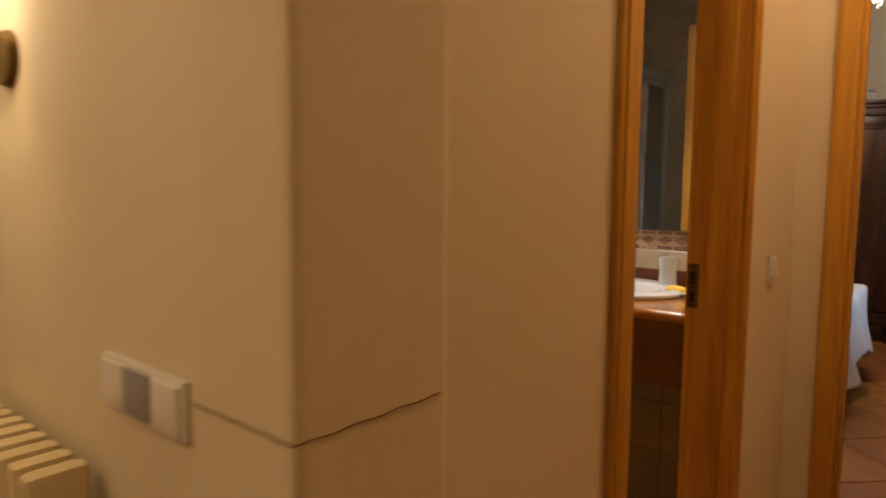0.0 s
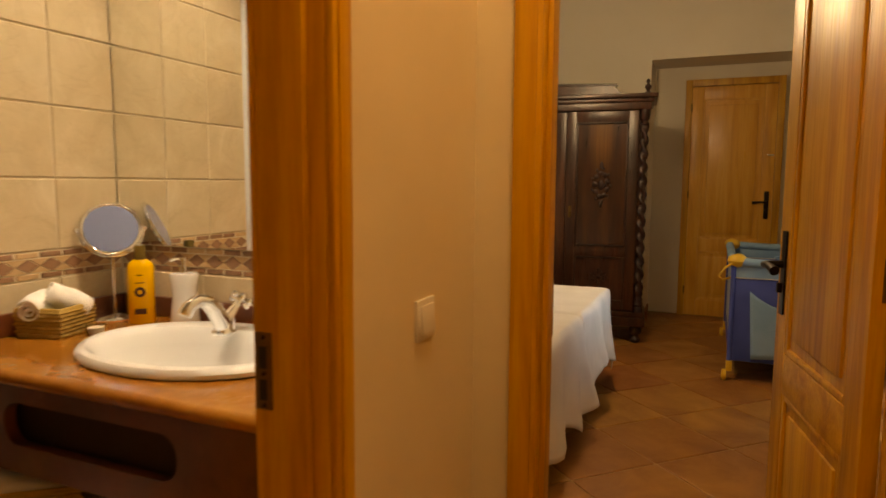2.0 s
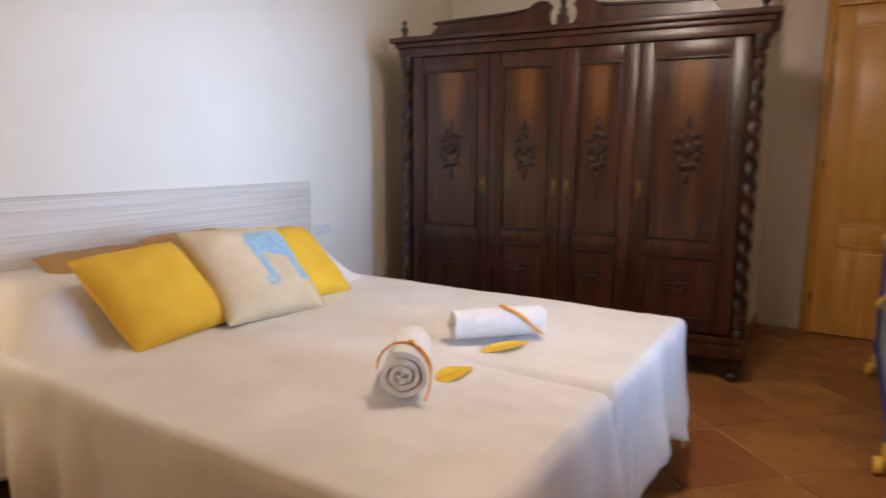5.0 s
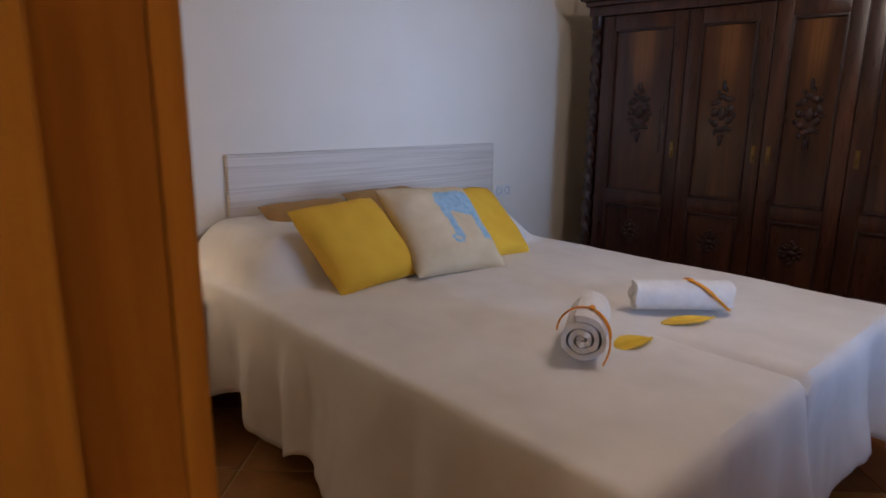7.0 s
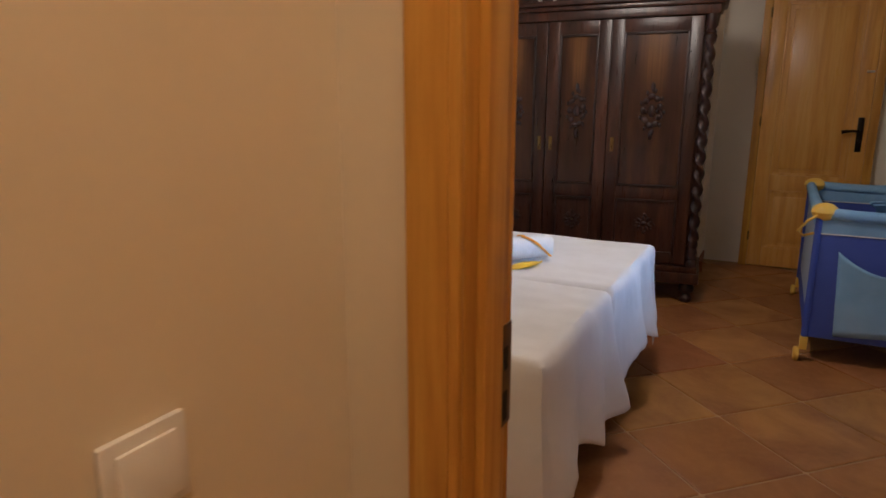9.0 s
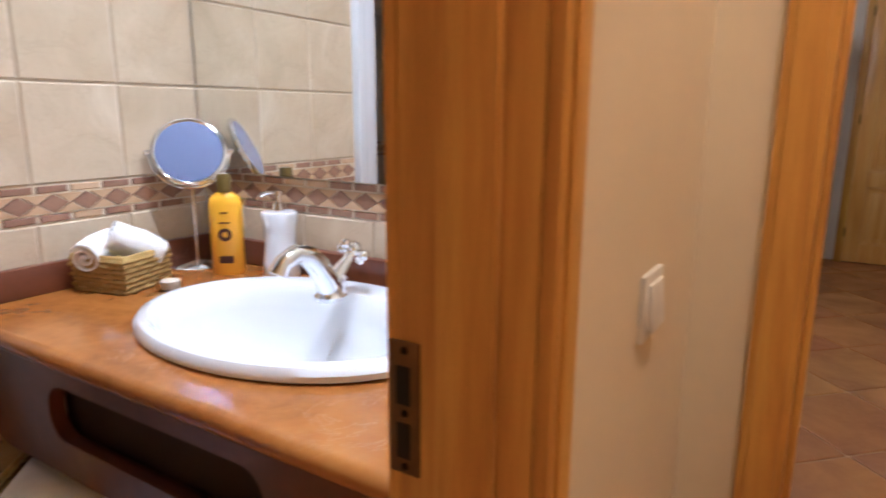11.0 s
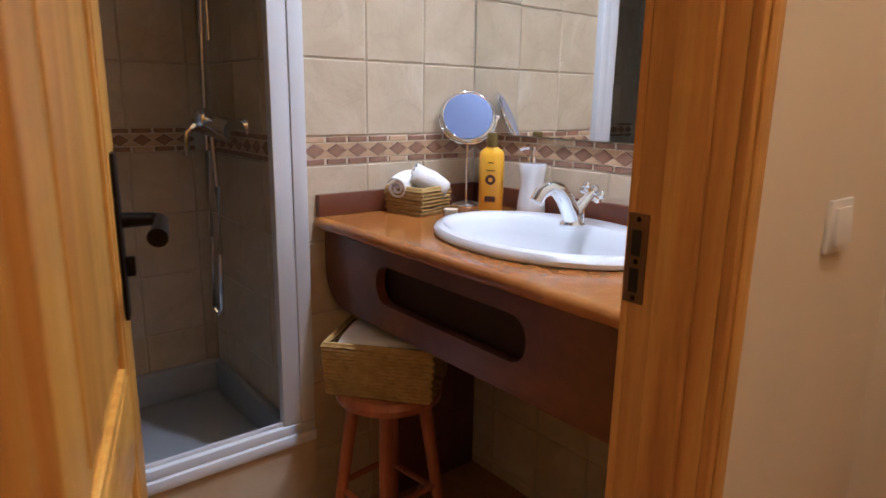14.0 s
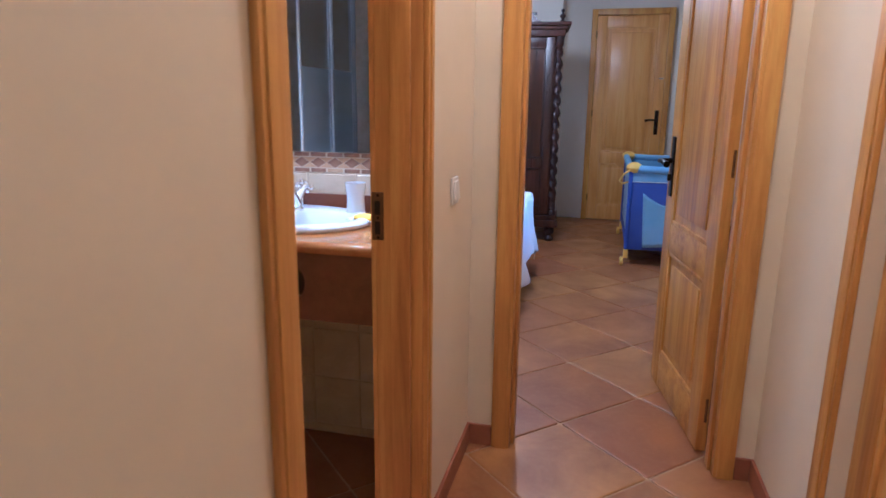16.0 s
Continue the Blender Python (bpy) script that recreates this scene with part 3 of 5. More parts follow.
def finial(parent, x, y, z, k=1.0, label="turned finial"):
    prof = ((0, 0), (0.024, 0), (0.024, 0.012), (0.01, 0.02), (0.014, 0.03), (0.024, 0.045), (0.024, 0.058), (0.012, 0.072), (0.009, 0.08), (0.016, 0.09), (0.012, 0.104), (0, 0.112))
    return part("finial", lathe(bmnew(), [(r * k, h * k) for r, h in prof], (x, y, z), 16), WALNUT_DK, parent, label)


def carving(parent, x, y, z, w, h):
    """A raised bunch of carved scrolls and leaves."""
    bm = bmnew()
    blob(bm, (x, y, z), (w * 0.28, 0.012, h * 0.26))
    for i in range(9):
        a = i * 6.28318 / 9 + 0.3
        cx, cz = x + math.cos(a) * w * 0.62, z + math.sin(a) * h * 0.6
        blob(bm, (cx, y, cz), (w * 0.24, 0.009, h * 0.15), pose(0, 0, 0, 0, -math.degrees(a), 0))
        blob(bm, (x + math.cos(a + 0.35) * w * 0.88, y, z + math.sin(a + 0.35) * h * 0.84), (w * 0.12, 0.007, h * 0.09))
    for s in (-1, 1):
        blob(bm, (x, y, z + s * h * 0.98), (w * 0.16, 0.008, h * 0.2))
        blob(bm, (x + s * w * 0.42, y - 0.004, z), (w * 0.13, 0.01, h * 0.1))
    return part("carving", bm, WALNUT_DK, parent, "carved floral medallion")


def wardrobe():
    x0, x1, y0, y1 = -2.417, -0.315, 5.84, 6.38
    w = thing("wardrobe", ((x0 + x1) / 2, (y0 + y1) / 2, 0), "large dark carved walnut wardrobe with four panelled doors", "wardrobe")
    bm = bmnew()
    box(bm, x0 + 0.05, y0 + 0.05, 0.24, x1 - 0.05, y1, 1.8, 0.004)
    part("body", bm, WALNUT, w)
    bm = bmnew()
    box(bm, x0 - 0.01, y0 - 0.015, 0.13, x1 + 0.01, y1, 0.2, 0.01)
    box(bm, x0 + 0.005, y0, 0.2, x1 - 0.005, y1 - 0.002, 0.24, 0.008)
    part("plinth", bm, WALNUT, w)
    for px in (x0 + 0.06, x1 - 0.06):
        for py in (y0 + 0.05, y1 - 0.06):
            part("foot", lathe(bmnew(), ((0, 0), (0.028, 0), (0.04, 0.012), (0.04, 0.03), (0.026, 0.045), (0.024, 0.055), (0.046, 0.075), (0.05, 0.1), (0.036, 0.125), (0, 0.13)), (px, py, 0), 18), WALNUT_DK, w)
    bm = bmnew()
    box(bm, x0, y0, 1.775, x1, y1, 1.83, 0.005)
    box(bm, x0 - 0.02, y0 - 0.02, 1.83, x1 + 0.02, y1, 1.86, 0.01)
    box(bm, x0 - 0.045, y0 - 0.045, 1.86, x1 + 0.045, y1, 1.89, 0.008)
    part("cornice", bm, WALNUT, w, "moulded walnut cornice")
    # broken swan-neck pediment
    cx = (x0 + x1) / 2 + 0.0
    top = 1.89
    for s in (-1, 1):
        pts = [(0.05, 0.0), (0.075, 0.03), (0.08, 0.075), (0.06, 0.11), (0.085, 0.135), (0.13, 0.142), (0.17, 0.13), (0.2, 0.105), (0.23, 0.085), (0.3, 0.08), (0.55, 0.072), (0.78, 0.065), (0.78, 0.05), (0.8, 0.04), (0.8, 0.03), (0.85, 0.0)]
        bm = prism(bmnew(), [(cx + s * a, top + b) for a, b in pts], y0 + 0.01, y0 + 0.045)
        ped = part("pediment", bm, WALNUT, w, "scrolled broken pediment")
        strip = [(0.2, 0.105), (0.23, 0.085), (0.3, 0.08), (0.55, 0.072), (0.8, 0.064), (0.8, 0.078), (0.55, 0.086), (0.3, 0.094), (0.235, 0.1)]
        part("pediment_moulding", prism(bmnew(), [(cx + s * a, top + b) for a, b in strip], y0 - 0.006, y0 + 0.05), WALNUT_DK, ped)
    box_b = box(bmnew(), cx - 0.03, y0 + 0.0, top, cx + 0.03, y0 + 0.06, top + 0.06, 0.006)
    part("pedestal", box_b, WALNUT_DK, w)
    fin = ((0, 0), (0.022, 0), (0.026, 0.03), (0.012, 0.045), (0.02, 0.07), (0.012, 0.09), (0.018, 0.11), (0.008, 0.13), (0.01, 0.15), (0, 0.18))
    part("finial", lathe(bmnew(), fin, (cx, y0 + 0.03, top + 0.06), 16), WALNUT_DK, w, "tall turned centre finial")
    finial(w, x0 + 0.03, y0 + 0.03, 1.89)
    finial(w, x1 - 0.03, y0 + 0.03, 1.89)
    # twisted corner columns
    for px in (x0 + 0.045, x1 - 0.045):
        bm = bmnew()
        lathe(bm, ((0, 0.24), (0.034, 0.24), (0.034, 0.27), (0.024, 0.285), (0.034, 0.3), (0.026, 0.32), (0.032, 0.34), (0.024, 0.36), (0.032, 0.38), (0.028, 0.41)), (px, y0 + 0.03, 0), 14)
        n, rings = 16, []
        for i in range(150):
            z = 0.41 + i * (1.66 - 0.41) / 149
            rings.append([bm.verts.new((px + (0.026 + 0.009 * math.sin(2 * (6.28318 * k / n) + z * 62)) * math.cos(6.28318 * k / n),
                                        y0 + 0.03 + (0.026 + 0.009 * math.sin(2 * (6.28318 * k / n) + z * 62)) * math.sin(6.28318 * k / n), z)) for k in range(n)])
        for a, b in zip(rings, rings[1:]):
            for k in range(n):
                bm.faces.new((a[k], a[(k + 1) % n], b[(k + 1) % n], b[k]))
        lathe(bm, ((0.028, 1.66), (0.034, 1.67), (0.024, 1.69), (0.036, 1.71), (0.036, 1.775), (0, 1.776)), (px, y0 + 0.03, 0), 14)
        part("twisted_column", bm, WALNUT_DK, w, "barley-twist turned column")
    # doors
    edges = ((-2.322, -1.802), (-1.797, -1.352), (-1.347, -0.945), (-0.94, -0.4))
    f = y0 + 0.018
    for i, (a, b) in enumerate(edges):
        dr = part("door", box(bmnew(), a + 0.002, f + 0.026, 0.252, b - 0.002, f + 0.034, 1.768), WALNUT, w, "panelled walnut door")
        for q in ((a, 0.25, a + 0.075, 1.77), (b - 0.075, 0.25, b, 1.77)):
            part("stile", box(bmnew(), q[0], f, q[1], q[2], f + 0.026, q[3], 0.004), WALNUT, dr)
        for q in ((a + 0.075, 0.25, b - 0.075, 0.31), (a + 0.075, 0.66, b - 0.075, 0.74), (a + 0.075, 1.69, b - 0.075, 1.77)):
            part("rail", box(bmnew(), q[0], f + 0.001, q[1], q[2], f + 0.026, q[3], 0.004), WALNUT, dr)
        up = box(bmnew(), a + 0.073, f + 0.012, 0.735, b - 0.073, f + 0.026, 1.695)
        part("upper_panel", up, WALNUT_FIG, dr, "figured walnut veneer panel")
        lo = box(bmnew(), a + 0.073, f + 0.012, 0.305, b - 0.073, f + 0.026, 0.665)
        part("lower_panel", lo, WALNUT, dr)
        mo = bmnew()
        for z0, z1 in ((0.31, 0.66), (0.74, 1.69)):
            l, r = a + 0.075, b - 0.075
            for q in ((l, z0, l + 0.014, z1), (r - 0.014, z0, r, z1), (l + 0.014, z0, r - 0.014, z0 + 0.014), (l + 0.014, z1 - 0.014, r - 0.014, z1)):
                box(mo, q[0], f - 0.006, q[1], q[2], f + 0.014, q[3], 0.004)
        part("moulding", mo, WALNUT_DK, dr)
        c = (a + b) / 2
        carving(dr, c, f + 0.008, 1.215, 0.072 if i in (1, 2) else 0.082, 0.15)
        carving(dr, c, f + 0.01, 0.5, 0.07, 0.06)
        hx = (b - 0.035) if i in (0, 1) else (a + 0.035)
        e = box(bmnew(), hx - 0.011, f - 0.004, 0.96, hx + 0.011, f + 0.002, 1.05, 0.003)
        blob(e, (hx, f - 0.008, 0.985), (0.006, 0.008, 0.016))
        part("escutcheon", e, BRASS, dr, "small aged brass key plate")
    # it stands a little askew to the wall, and is tall for its doors
    turn = pose(x1, y0, 0, 0, 0, 6.0) @ Matrix.Diagonal((1.0, 1, 1.016, 1)) @ pose(-x1, -y0, 0)
    w.matrix_basis = turn @ w.matrix_basis
    return w


wardrobe()


# ---- bedroom: bed ----
BX0, BX1, BY0, BY1, BZ = -2.66, -0.432, 3.1, 4.79, 0.59


def pillow_rise(x, y):
    """How far the pillows under the spread lift it."""
    s = min(max((-1.93 - x) / 0.24, 0), 1)
    s = s * s * (3 - 2 * s)
    g = min(1, 4 * abs(y - 3.945) + 0.35)
    e = min(max((min(y - BY0, BY1 - y) - 0.06) / 0.2, 0), 1)
    e = e * (2 - e)
    return 0.17 * s * g * e


def bed():
    b = thing("double_bed", ((BX0 + BX1) / 2, 3.93, 0), "double bed under a long white cotton spread", "bed")
    part("mattress", B(BX0 + 0.02, BY0 + 0.04, 0.3, BX1 - 0.04, BY1 - 0.04, BZ - 0.03, 0.03), MATTRESS, b)
    part("bed_base", B(BX0 + 0.04, BY0 + 0.07, 0.14, BX1 - 0.08, BY1 - 0.07, 0.3, 0.01), NIGHT_WOOD, b)
    for px in (BX0 + 0.12, BX1 - 0.18):
        for py in (BY0 + 0.15, BY1 - 0.15):
            part("leg", lathe(bmnew(), ((0, 0), (0.025, 0), (0.03, 0.14), (0, 0.141)), (px, py, 0), 12), NIGHT_WOOD, b)
    return b


def spread():
    """The spread: a sheet over the top that falls in folds on three sides."""
    bm = bmnew()
    nx, ny = 150, 150
    grid = {}

    def top(x, y):
        e = min(x * 0 + (BX1 - x), y - BY0, BY1 - y)
        q = 0.02 - min(max(e, 0), 0.02)
        drop = 0.014 * (q / 0.02) ** 2
        seam = 0.04 * math.exp(-((y - 3.9) / 0.022) ** 2) * min(max((x + 1.0) / 0.5, 0), 1)
        return BZ + pillow_rise(x, y) - drop - seam + 0.007 * noise.noise((x * 2.5, y * 2.5, 0)) + 0.004 * noise.noise((x * 5 + 2 * y, y * 11, 3)) + 0.002 * noise.noise((x * 19, y * 8, 9))

    for i in range(nx + 1):
        for j in range(ny + 1):
            x, y = BX0 + (BX1 - BX0) * i / nx, BY0 + (BY1 - BY0) * j / ny
            grid[i, j] = bm.verts.new((x, y, top(x, y)))
    for i in range(nx):
        for j in range(ny):
            bm.faces.new((grid[i, j], grid[i + 1, j], grid[i + 1, j + 1], grid[i, j + 1]))
    # the rim, from the head along the near side, round the foot and back
    rim = [(grid[i, 0], (0, -1)) for i in range(nx + 1)]
    rim = rim[:-1] + [(grid[nx, 0], (0.7, -0.7))] + [(grid[nx, j], (1, 0)) for j in range(1, ny)]
    rim += [(grid[nx, ny], (0.7, 0.7))] + [(grid[i, ny], (0, 1)) for i in range(nx - 1, -1, -1)]
    rows, prev = 18, [v for v, _ in rim]
    run = 0.0
    along = []
    for k, (v, d) in enumerate(rim):
        if k:
            run += (v.co - rim[k - 1][0].co).length
        along.append(run)
    for r in range(1, rows + 1):
        t = r / rows
        cur = []
        for (v, d), s in zip(rim, along):
            # hems: longer at the head side, scalloped along the foot
            corner = math.exp(-((s - along[nx]) / 0.16) ** 2) + math.exp(-((s - along[nx + ny]) / 0.13) ** 2)
            n1 = noise.noise((s * 1.7, 4.0, 0))
            hem = 0.16 + 0.035 * n1 + 0.04 * math.sin(s * 13 + 2 * n1) * t
            hem += 0.05 * corner
            q = s - along[nx]
            if q > 0.8:
                hem += 0.07 * min((q - 0.8) / 0.55, 1) - 0.17 * math.exp(-((q - (BY1 - BY0) + 0.03) / 0.07) ** 2)
            elif q > 0.0:
                hem -= 0.03
            fold = (0.026 * math.sin(s * 19 + 5 * noise.noise((s * 2.1, 0, 7))) + 0.03 * noise.noise((s * 6, t * 1.5, 2)) + 0.008 * noise.noise((s * 23, t * 3, 6))) * t ** 0.8
            seam = math.exp(-((s - along[nx] - 0.8) / 0.022) ** 2)
            hem += 0.13 * seam
            out = 0.004 + 0.028 * t ** 0.7 + fold + 0.03 * corner * t * t - 0.12 * seam * t ** 0.3 + 0.045 * math.exp(-((s - along[nx] - 0.72) / 0.04) ** 2) * t
            z = v.co.z + (hem - v.co.z) * t
            cur.append(bm.verts.new((v.co.x + d[0] * out, v.co.y + d[1] * out, z)))
        for k in range(len(rim) - 1):
            bm.faces.new((prev[k], prev[k + 1], cur[k + 1], cur[k]))
        prev = cur
    ob = part("bedspread", bm, LINEN)
    sol = ob.modifiers.new("thickness", "SOLIDIFY")
    sol.thickness, sol.offset = 0.003, 1
    return tagged(ob, "white cotton bedspread hanging in loose folds over the bed", "bedspread")


bed()
spread()

hb = thing("headboard", (-2.69, 4.2, 0), "pale striped laminate headboard against the white wall", "headboard")
part("board", B(XH + 0.004, 3.378, 0.25, XH + 0.034, 5.07, 1.033, 0.004), HEADBOARD, hb)
bm = bmnew()
box(bm, XH + 0.004, 3.37, 0.25, XH + 0.036, 3.378, 1.035)
box(bm, XH + 0.004, 5.07, 0.25, XH + 0.036, 5.078, 1.035)
box(bm, XH + 0.004, 3.37, 1.033, XH + 0.036, 5.078, 1.04)
part("edge_band", bm, HEADBOARD, hb)
for y in (3.6, 4.85):
    part("leg", B(XH + 0.004, y - 0.04, 0, XH + 0.03, y + 0.04, 0.25, 0.003), HEADBOARD, hb)


def elephant(u, v):
    """True inside a plain elephant-shaped print, in the cloth's own -1..1."""
    ripple = 0.025 * noise.noise((u * 9, v * 9, 5))
    u, v = u + ripple, v - ripple
    if ((u - 0.48) / 0.4) ** 2 + ((v - 0.38) / 0.32) ** 2 < 1:
        return True
    if ((u - 0.12) / 0.22) ** 2 + ((v - 0.43) / 0.25) ** 2 < 1:
        return True
    # trunk, curling at its end, and the legs
    mid = 0.07 - 0.05 * math.sin((v + 0.4) * 3.2)
    if -0.42 < v < 0.35 and abs(u - mid) < 0.085 + 0.05 * max(v, 0):
        return True
    if 0.05 < math.hypot(u - 0.0, v + 0.44) < 0.13 and v < -0.36:
        return True
    return 0.58 < u < 0.8 and -0.5 < v < 0.3


def cushion(at, size, thick, lean, turn, mat, label, print_mat=None, roll=0):
    """A stuffed square cushion leaning on the bed; its foot edge stands at the given place."""
    bm = bmnew()
    n = 72 if print_mat else 30
    m = pose(*at, 0, 0, turn) @ pose(0, 0, 0, 0, -lean, 0) @ pose(0, 0, size / 2, 0, 0, 0) @ pose(0, 0, 0, roll, 0, 0)
    sides = []
    for s in (1, -1):
        g = {}
        for i in range(n + 1):
            for j in range(n + 1):
                u, v = 2 * i / n - 1, 2 * j / n - 1
                pinch = 1 - 0.06 * (1 - u * u) * abs(v) ** 3 - 0.0
                pinch2 = 1 - 0.06 * (1 - v * v) * abs(u) ** 3
                puff = max((1 - u ** 4) * (1 - v ** 4), 0) ** 0.55
                w = 0.012 * noise.noise((u * 2.2 + at[1] * 3, v * 2.2, s * 1.0)) * puff
                g[i, j] = bm.verts.new((s * (thick / 2 * puff + w), u * size / 2 * pinch2, v * size / 2 * pinch))
        for i in range(n):
            for j in range(n):
                f = bm.faces.new((g[i, j], g[i + 1, j], g[i + 1, j + 1], g[i, j + 1]))
                if print_mat and s == 1 and elephant((2 * i + 1) / n - 1, (2 * j + 1) / n - 1):
                    f.material_index = 1
        sides.append(g)
    bmesh.ops.remove_doubles(bm, verts=bm.verts, dist=1e-4)
    bmesh.ops.transform(bm, matrix=m, verts=bm.verts)
    ob = part("cushion", bm, [mat, print_mat] if print_mat else mat)
    ob.data.shade_smooth()
    return tagged(ob, label, "cushion", "cushions on the bed")


cushion((-2.2, 3.68, 0.61), 0.44, 0.12, 63, 0, TAN_CLOTH, "tan linen cushion leaning against the headboard")
cushion((-2.2, 4.12, 0.62), 0.44, 0.12, 61, 0, TAN_CLOTH, "tan linen cushion leaning against the headboard")
cushion((-1.81, 3.58, 0.595), 0.42, 0.14, 49, 3, YELLOW_CLOTH, "plain yellow cotton cushion", None, 3)
cushion((-1.835, 4.275, 0.595), 0.42, 0.14, 49, 4, YELLOW_CLOTH, "plain yellow cotton cushion half hidden", None, -4)
cushion((-1.74, 3.958, 0.595), 0.46, 0.15, 48, -2, BEIGE_CLOTH, "beige linen cushion with a faded blue elephant print", BLUE_PRINT, -4)


def rolled_towel(at, length, r, turn, label, side):
    t = thing("rolled_towel", at, label, "towel", "rolled towels on the bed")
    m = pose(*at, 0, 0, turn) @ pose(0, 0, r, 0, 0, 0)
    bm = bmnew()
    # a spiral sheet of thick cloth, its axis along local y
    turns, n = 3.3, 90
    inner, outer = [], []
    for i in range(n + 1):
        a = turns * 6.28318 * i / n
        rr = 0.006 + (r - 0.006) * i / n
        q = 0.9 if math.sin(a) < -0.6 else 1.0
        inner.append((max(rr - 0.0128, 0.0008) * math.cos(a), max(rr - 0.0165, 0.001) * math.sin(a) * q))
        outer.append((rr * math.cos(a), rr * math.sin(a) * q))
    rows = 9
    sheets = []
    for src in (inner, outer):
        g = []
        for k in range(rows + 1):
            y = -length / 2 + length * k / rows
            g.append([bm.verts.new((x + 0.0015 * noise.noise((x * 60, y * 40, z * 60)), y + 0.004 * math.sin(i * 0.9), z)) for i, (x, z) in enumerate(src)])
        sheets.append(g)
        for k in range(rows):
            for i in range(n):
                bm.faces.new((g[k][i], g[k][i + 1], g[k + 1][i + 1], g[k + 1][i]))
    a, b = sheets
    for k in (0, rows):
        for i in range(n):
            bm.faces.new((a[k][i], a[k][i + 1], b[k][i + 1], b[k][i]))
    for i in (0, n):
        for k in range(rows):
            bm.faces.new((a[k][i], b[k][i], b[k + 1][i], a[k + 1][i]))
    bmesh.ops.transform(bm, matrix=m, verts=bm.verts)
    part("cloth", bm, TOWEL, t)
    # zigzag ribbon over the roll, knotted on top, with two loose tails
    def rickrack(a0, a1, o0, o1, name, k=46):
        pts = []
        for q in range(k + 1):
            f = q / k
            a = radians(a0 + (a1 - a0) * f)
            o = o0 + (o1 - o0) * f + (0.0045 if q % 2 else -0.0045)
            pts.append(m @ Vector(((r + 0.003) * math.cos(a), o, (r + 0.003) * math.sin(a))))
        part(name, tube(bmnew(), pts, 0.0028, 5), ORANGE_RIBBON, t, "orange zigzag ribbon")

    o = side[0] * length
    rickrack(178, 75, o, o + 0.004, "ribbon")
    rickrack(75, -35, o + 0.004, o + side[1] * length, "ribbon_tail")
    rickrack(78, side[3], o + 0.004, o + side[2] * length, "ribbon_tail")
    kn = bmnew()
    blob(kn, m @ Vector((0.018, o + 0.004, r + 0.004)), (0.009, 0.009, 0.006))
    part("knot", kn, ORANGE_RIBBON, t)
    return t


rolled_towel((-0.927, 3.628, 0.59), 0.25, 0.07, 31, "rolled white towel tied with orange ribbon, spiral end showing", (-0.25, -0.42, -0.1, 5))
rolled_towel((-0.915, 4.145, 0.59), 0.32, 0.057, -42.6, "rolled white towel tied with orange ribbon, lying crosswise", (0.06, 0.4, 0.22, 20))


def petal_soap(at, turn, length, width, curl):
    """A thin leaf-shaped petal with a pointed tip, a dished face and a raised rib."""
    bm, g = bmnew(), {}
    nu, nv = 22, 10
    for s in (1, -1):
        for i in range(nu + 1):
            for j in range(nv + 1):
                u, w = i / nu, 2 * j / nv - 1
                half = width / 2 * math.sin(math.pi * u ** 0.75) ** 0.8 if 0 < i < nu else 0.0
                x = (u - 0.5) * length
                y = w * half + curl * math.sin(math.pi * u) * 0.3
                z = 0.004 + 0.012 * w * w * math.sin(math.pi * u) + 0.012 * u * u + 0.003 * math.exp(-(w * 5) ** 2) + s * 0.0025 * (1 - w * w)
                g[s, i, j] = bm.verts.new((x, y, z))
        for i in range(nu):
            for j in range(nv):
                bm.faces.new((g[s, i, j], g[s, i + 1, j], g[s, i + 1, j + 1], g[s, i, j + 1]))
    bmesh.ops.remove_doubles(bm, verts=bm.verts, dist=1e-5)
    bmesh.ops.transform(bm, matrix=pose(*at, 0, 0, turn), verts=bm.verts)
    return tagged(part("petal_soap", bm, YELLOW_SOAP), "yellow petal-shaped soap beside a rolled towel", "soap", "petal soaps")


petal_soap((-0.845, 3.757, 0.588), 74, 0.135, 0.085, 0.02)
petal_soap((-0.843, 4.067, 0.588), 57, 0.185, 0.07, -0.03)


def socket_plate(x, y0, z0, y1, z1, n, label):
    t = thing("wall_socket", (x, (y0 + y1) / 2, z0), label, "socket")
    part("plate", B(x, y0, z0, x + 0.009, y1, z1, 0.002), WHITE_PLASTIC, t)
    w = (y1 - y0) / n
    for i in range(n):
        c = y0 + w * (i + 0.5)
        part("socket_well", lathe(bmnew(), ((0.024, 0.0), (0.021, 0.0), (0.02, -0.004), (0.0, -0.004)), (x + 0.0105, c, (z0 + z1) / 2), 18, pose(0, 0, 0, 0, 90, 0)), GREY_PLASTIC, t)
        for s in (-0.009, 0.009):
            part("pin_hole", lathe(bmnew(), ((0, 0), (0.003, 0), (0.003, 0.001), (0, 0.001)), (x + 0.0075, c + s, (z0 + z1) / 2), 8, pose(0, 0, 0, 0, 90, 0)), HOLE_SHADE, t)
    return t


socket_plate(XH, 5.13, 0.695, 5.28, 0.77, 2, "white double wall socket beside the headboard")
s2 = socket_plate(XH, 3.13, 0.65, 3.36, 0.725, 2, "white wall socket with a dark plug and cable")
plug = lathe(bmnew(), ((0, 0), (0.018, 0), (0.018, 0.03), (0.008, 0.045), (0, 0.045)), (XH + 0.01, 3.187, 0.687), 14, pose(0, 0, 0, 0, 90, 0))
tube(plug, [(XH + 0.05, 3.187, 0.686), (XH + 0.07, 3.19, 0.65), (XH + 0.06, 3.2, 0.55), (XH + 0.05, 3.24, 0.4), (XH + 0.05, 3.26, 0.2)], 0.004, 6)
part("plug", plug, COT_DARK, s2, "dark plug with hanging cable")


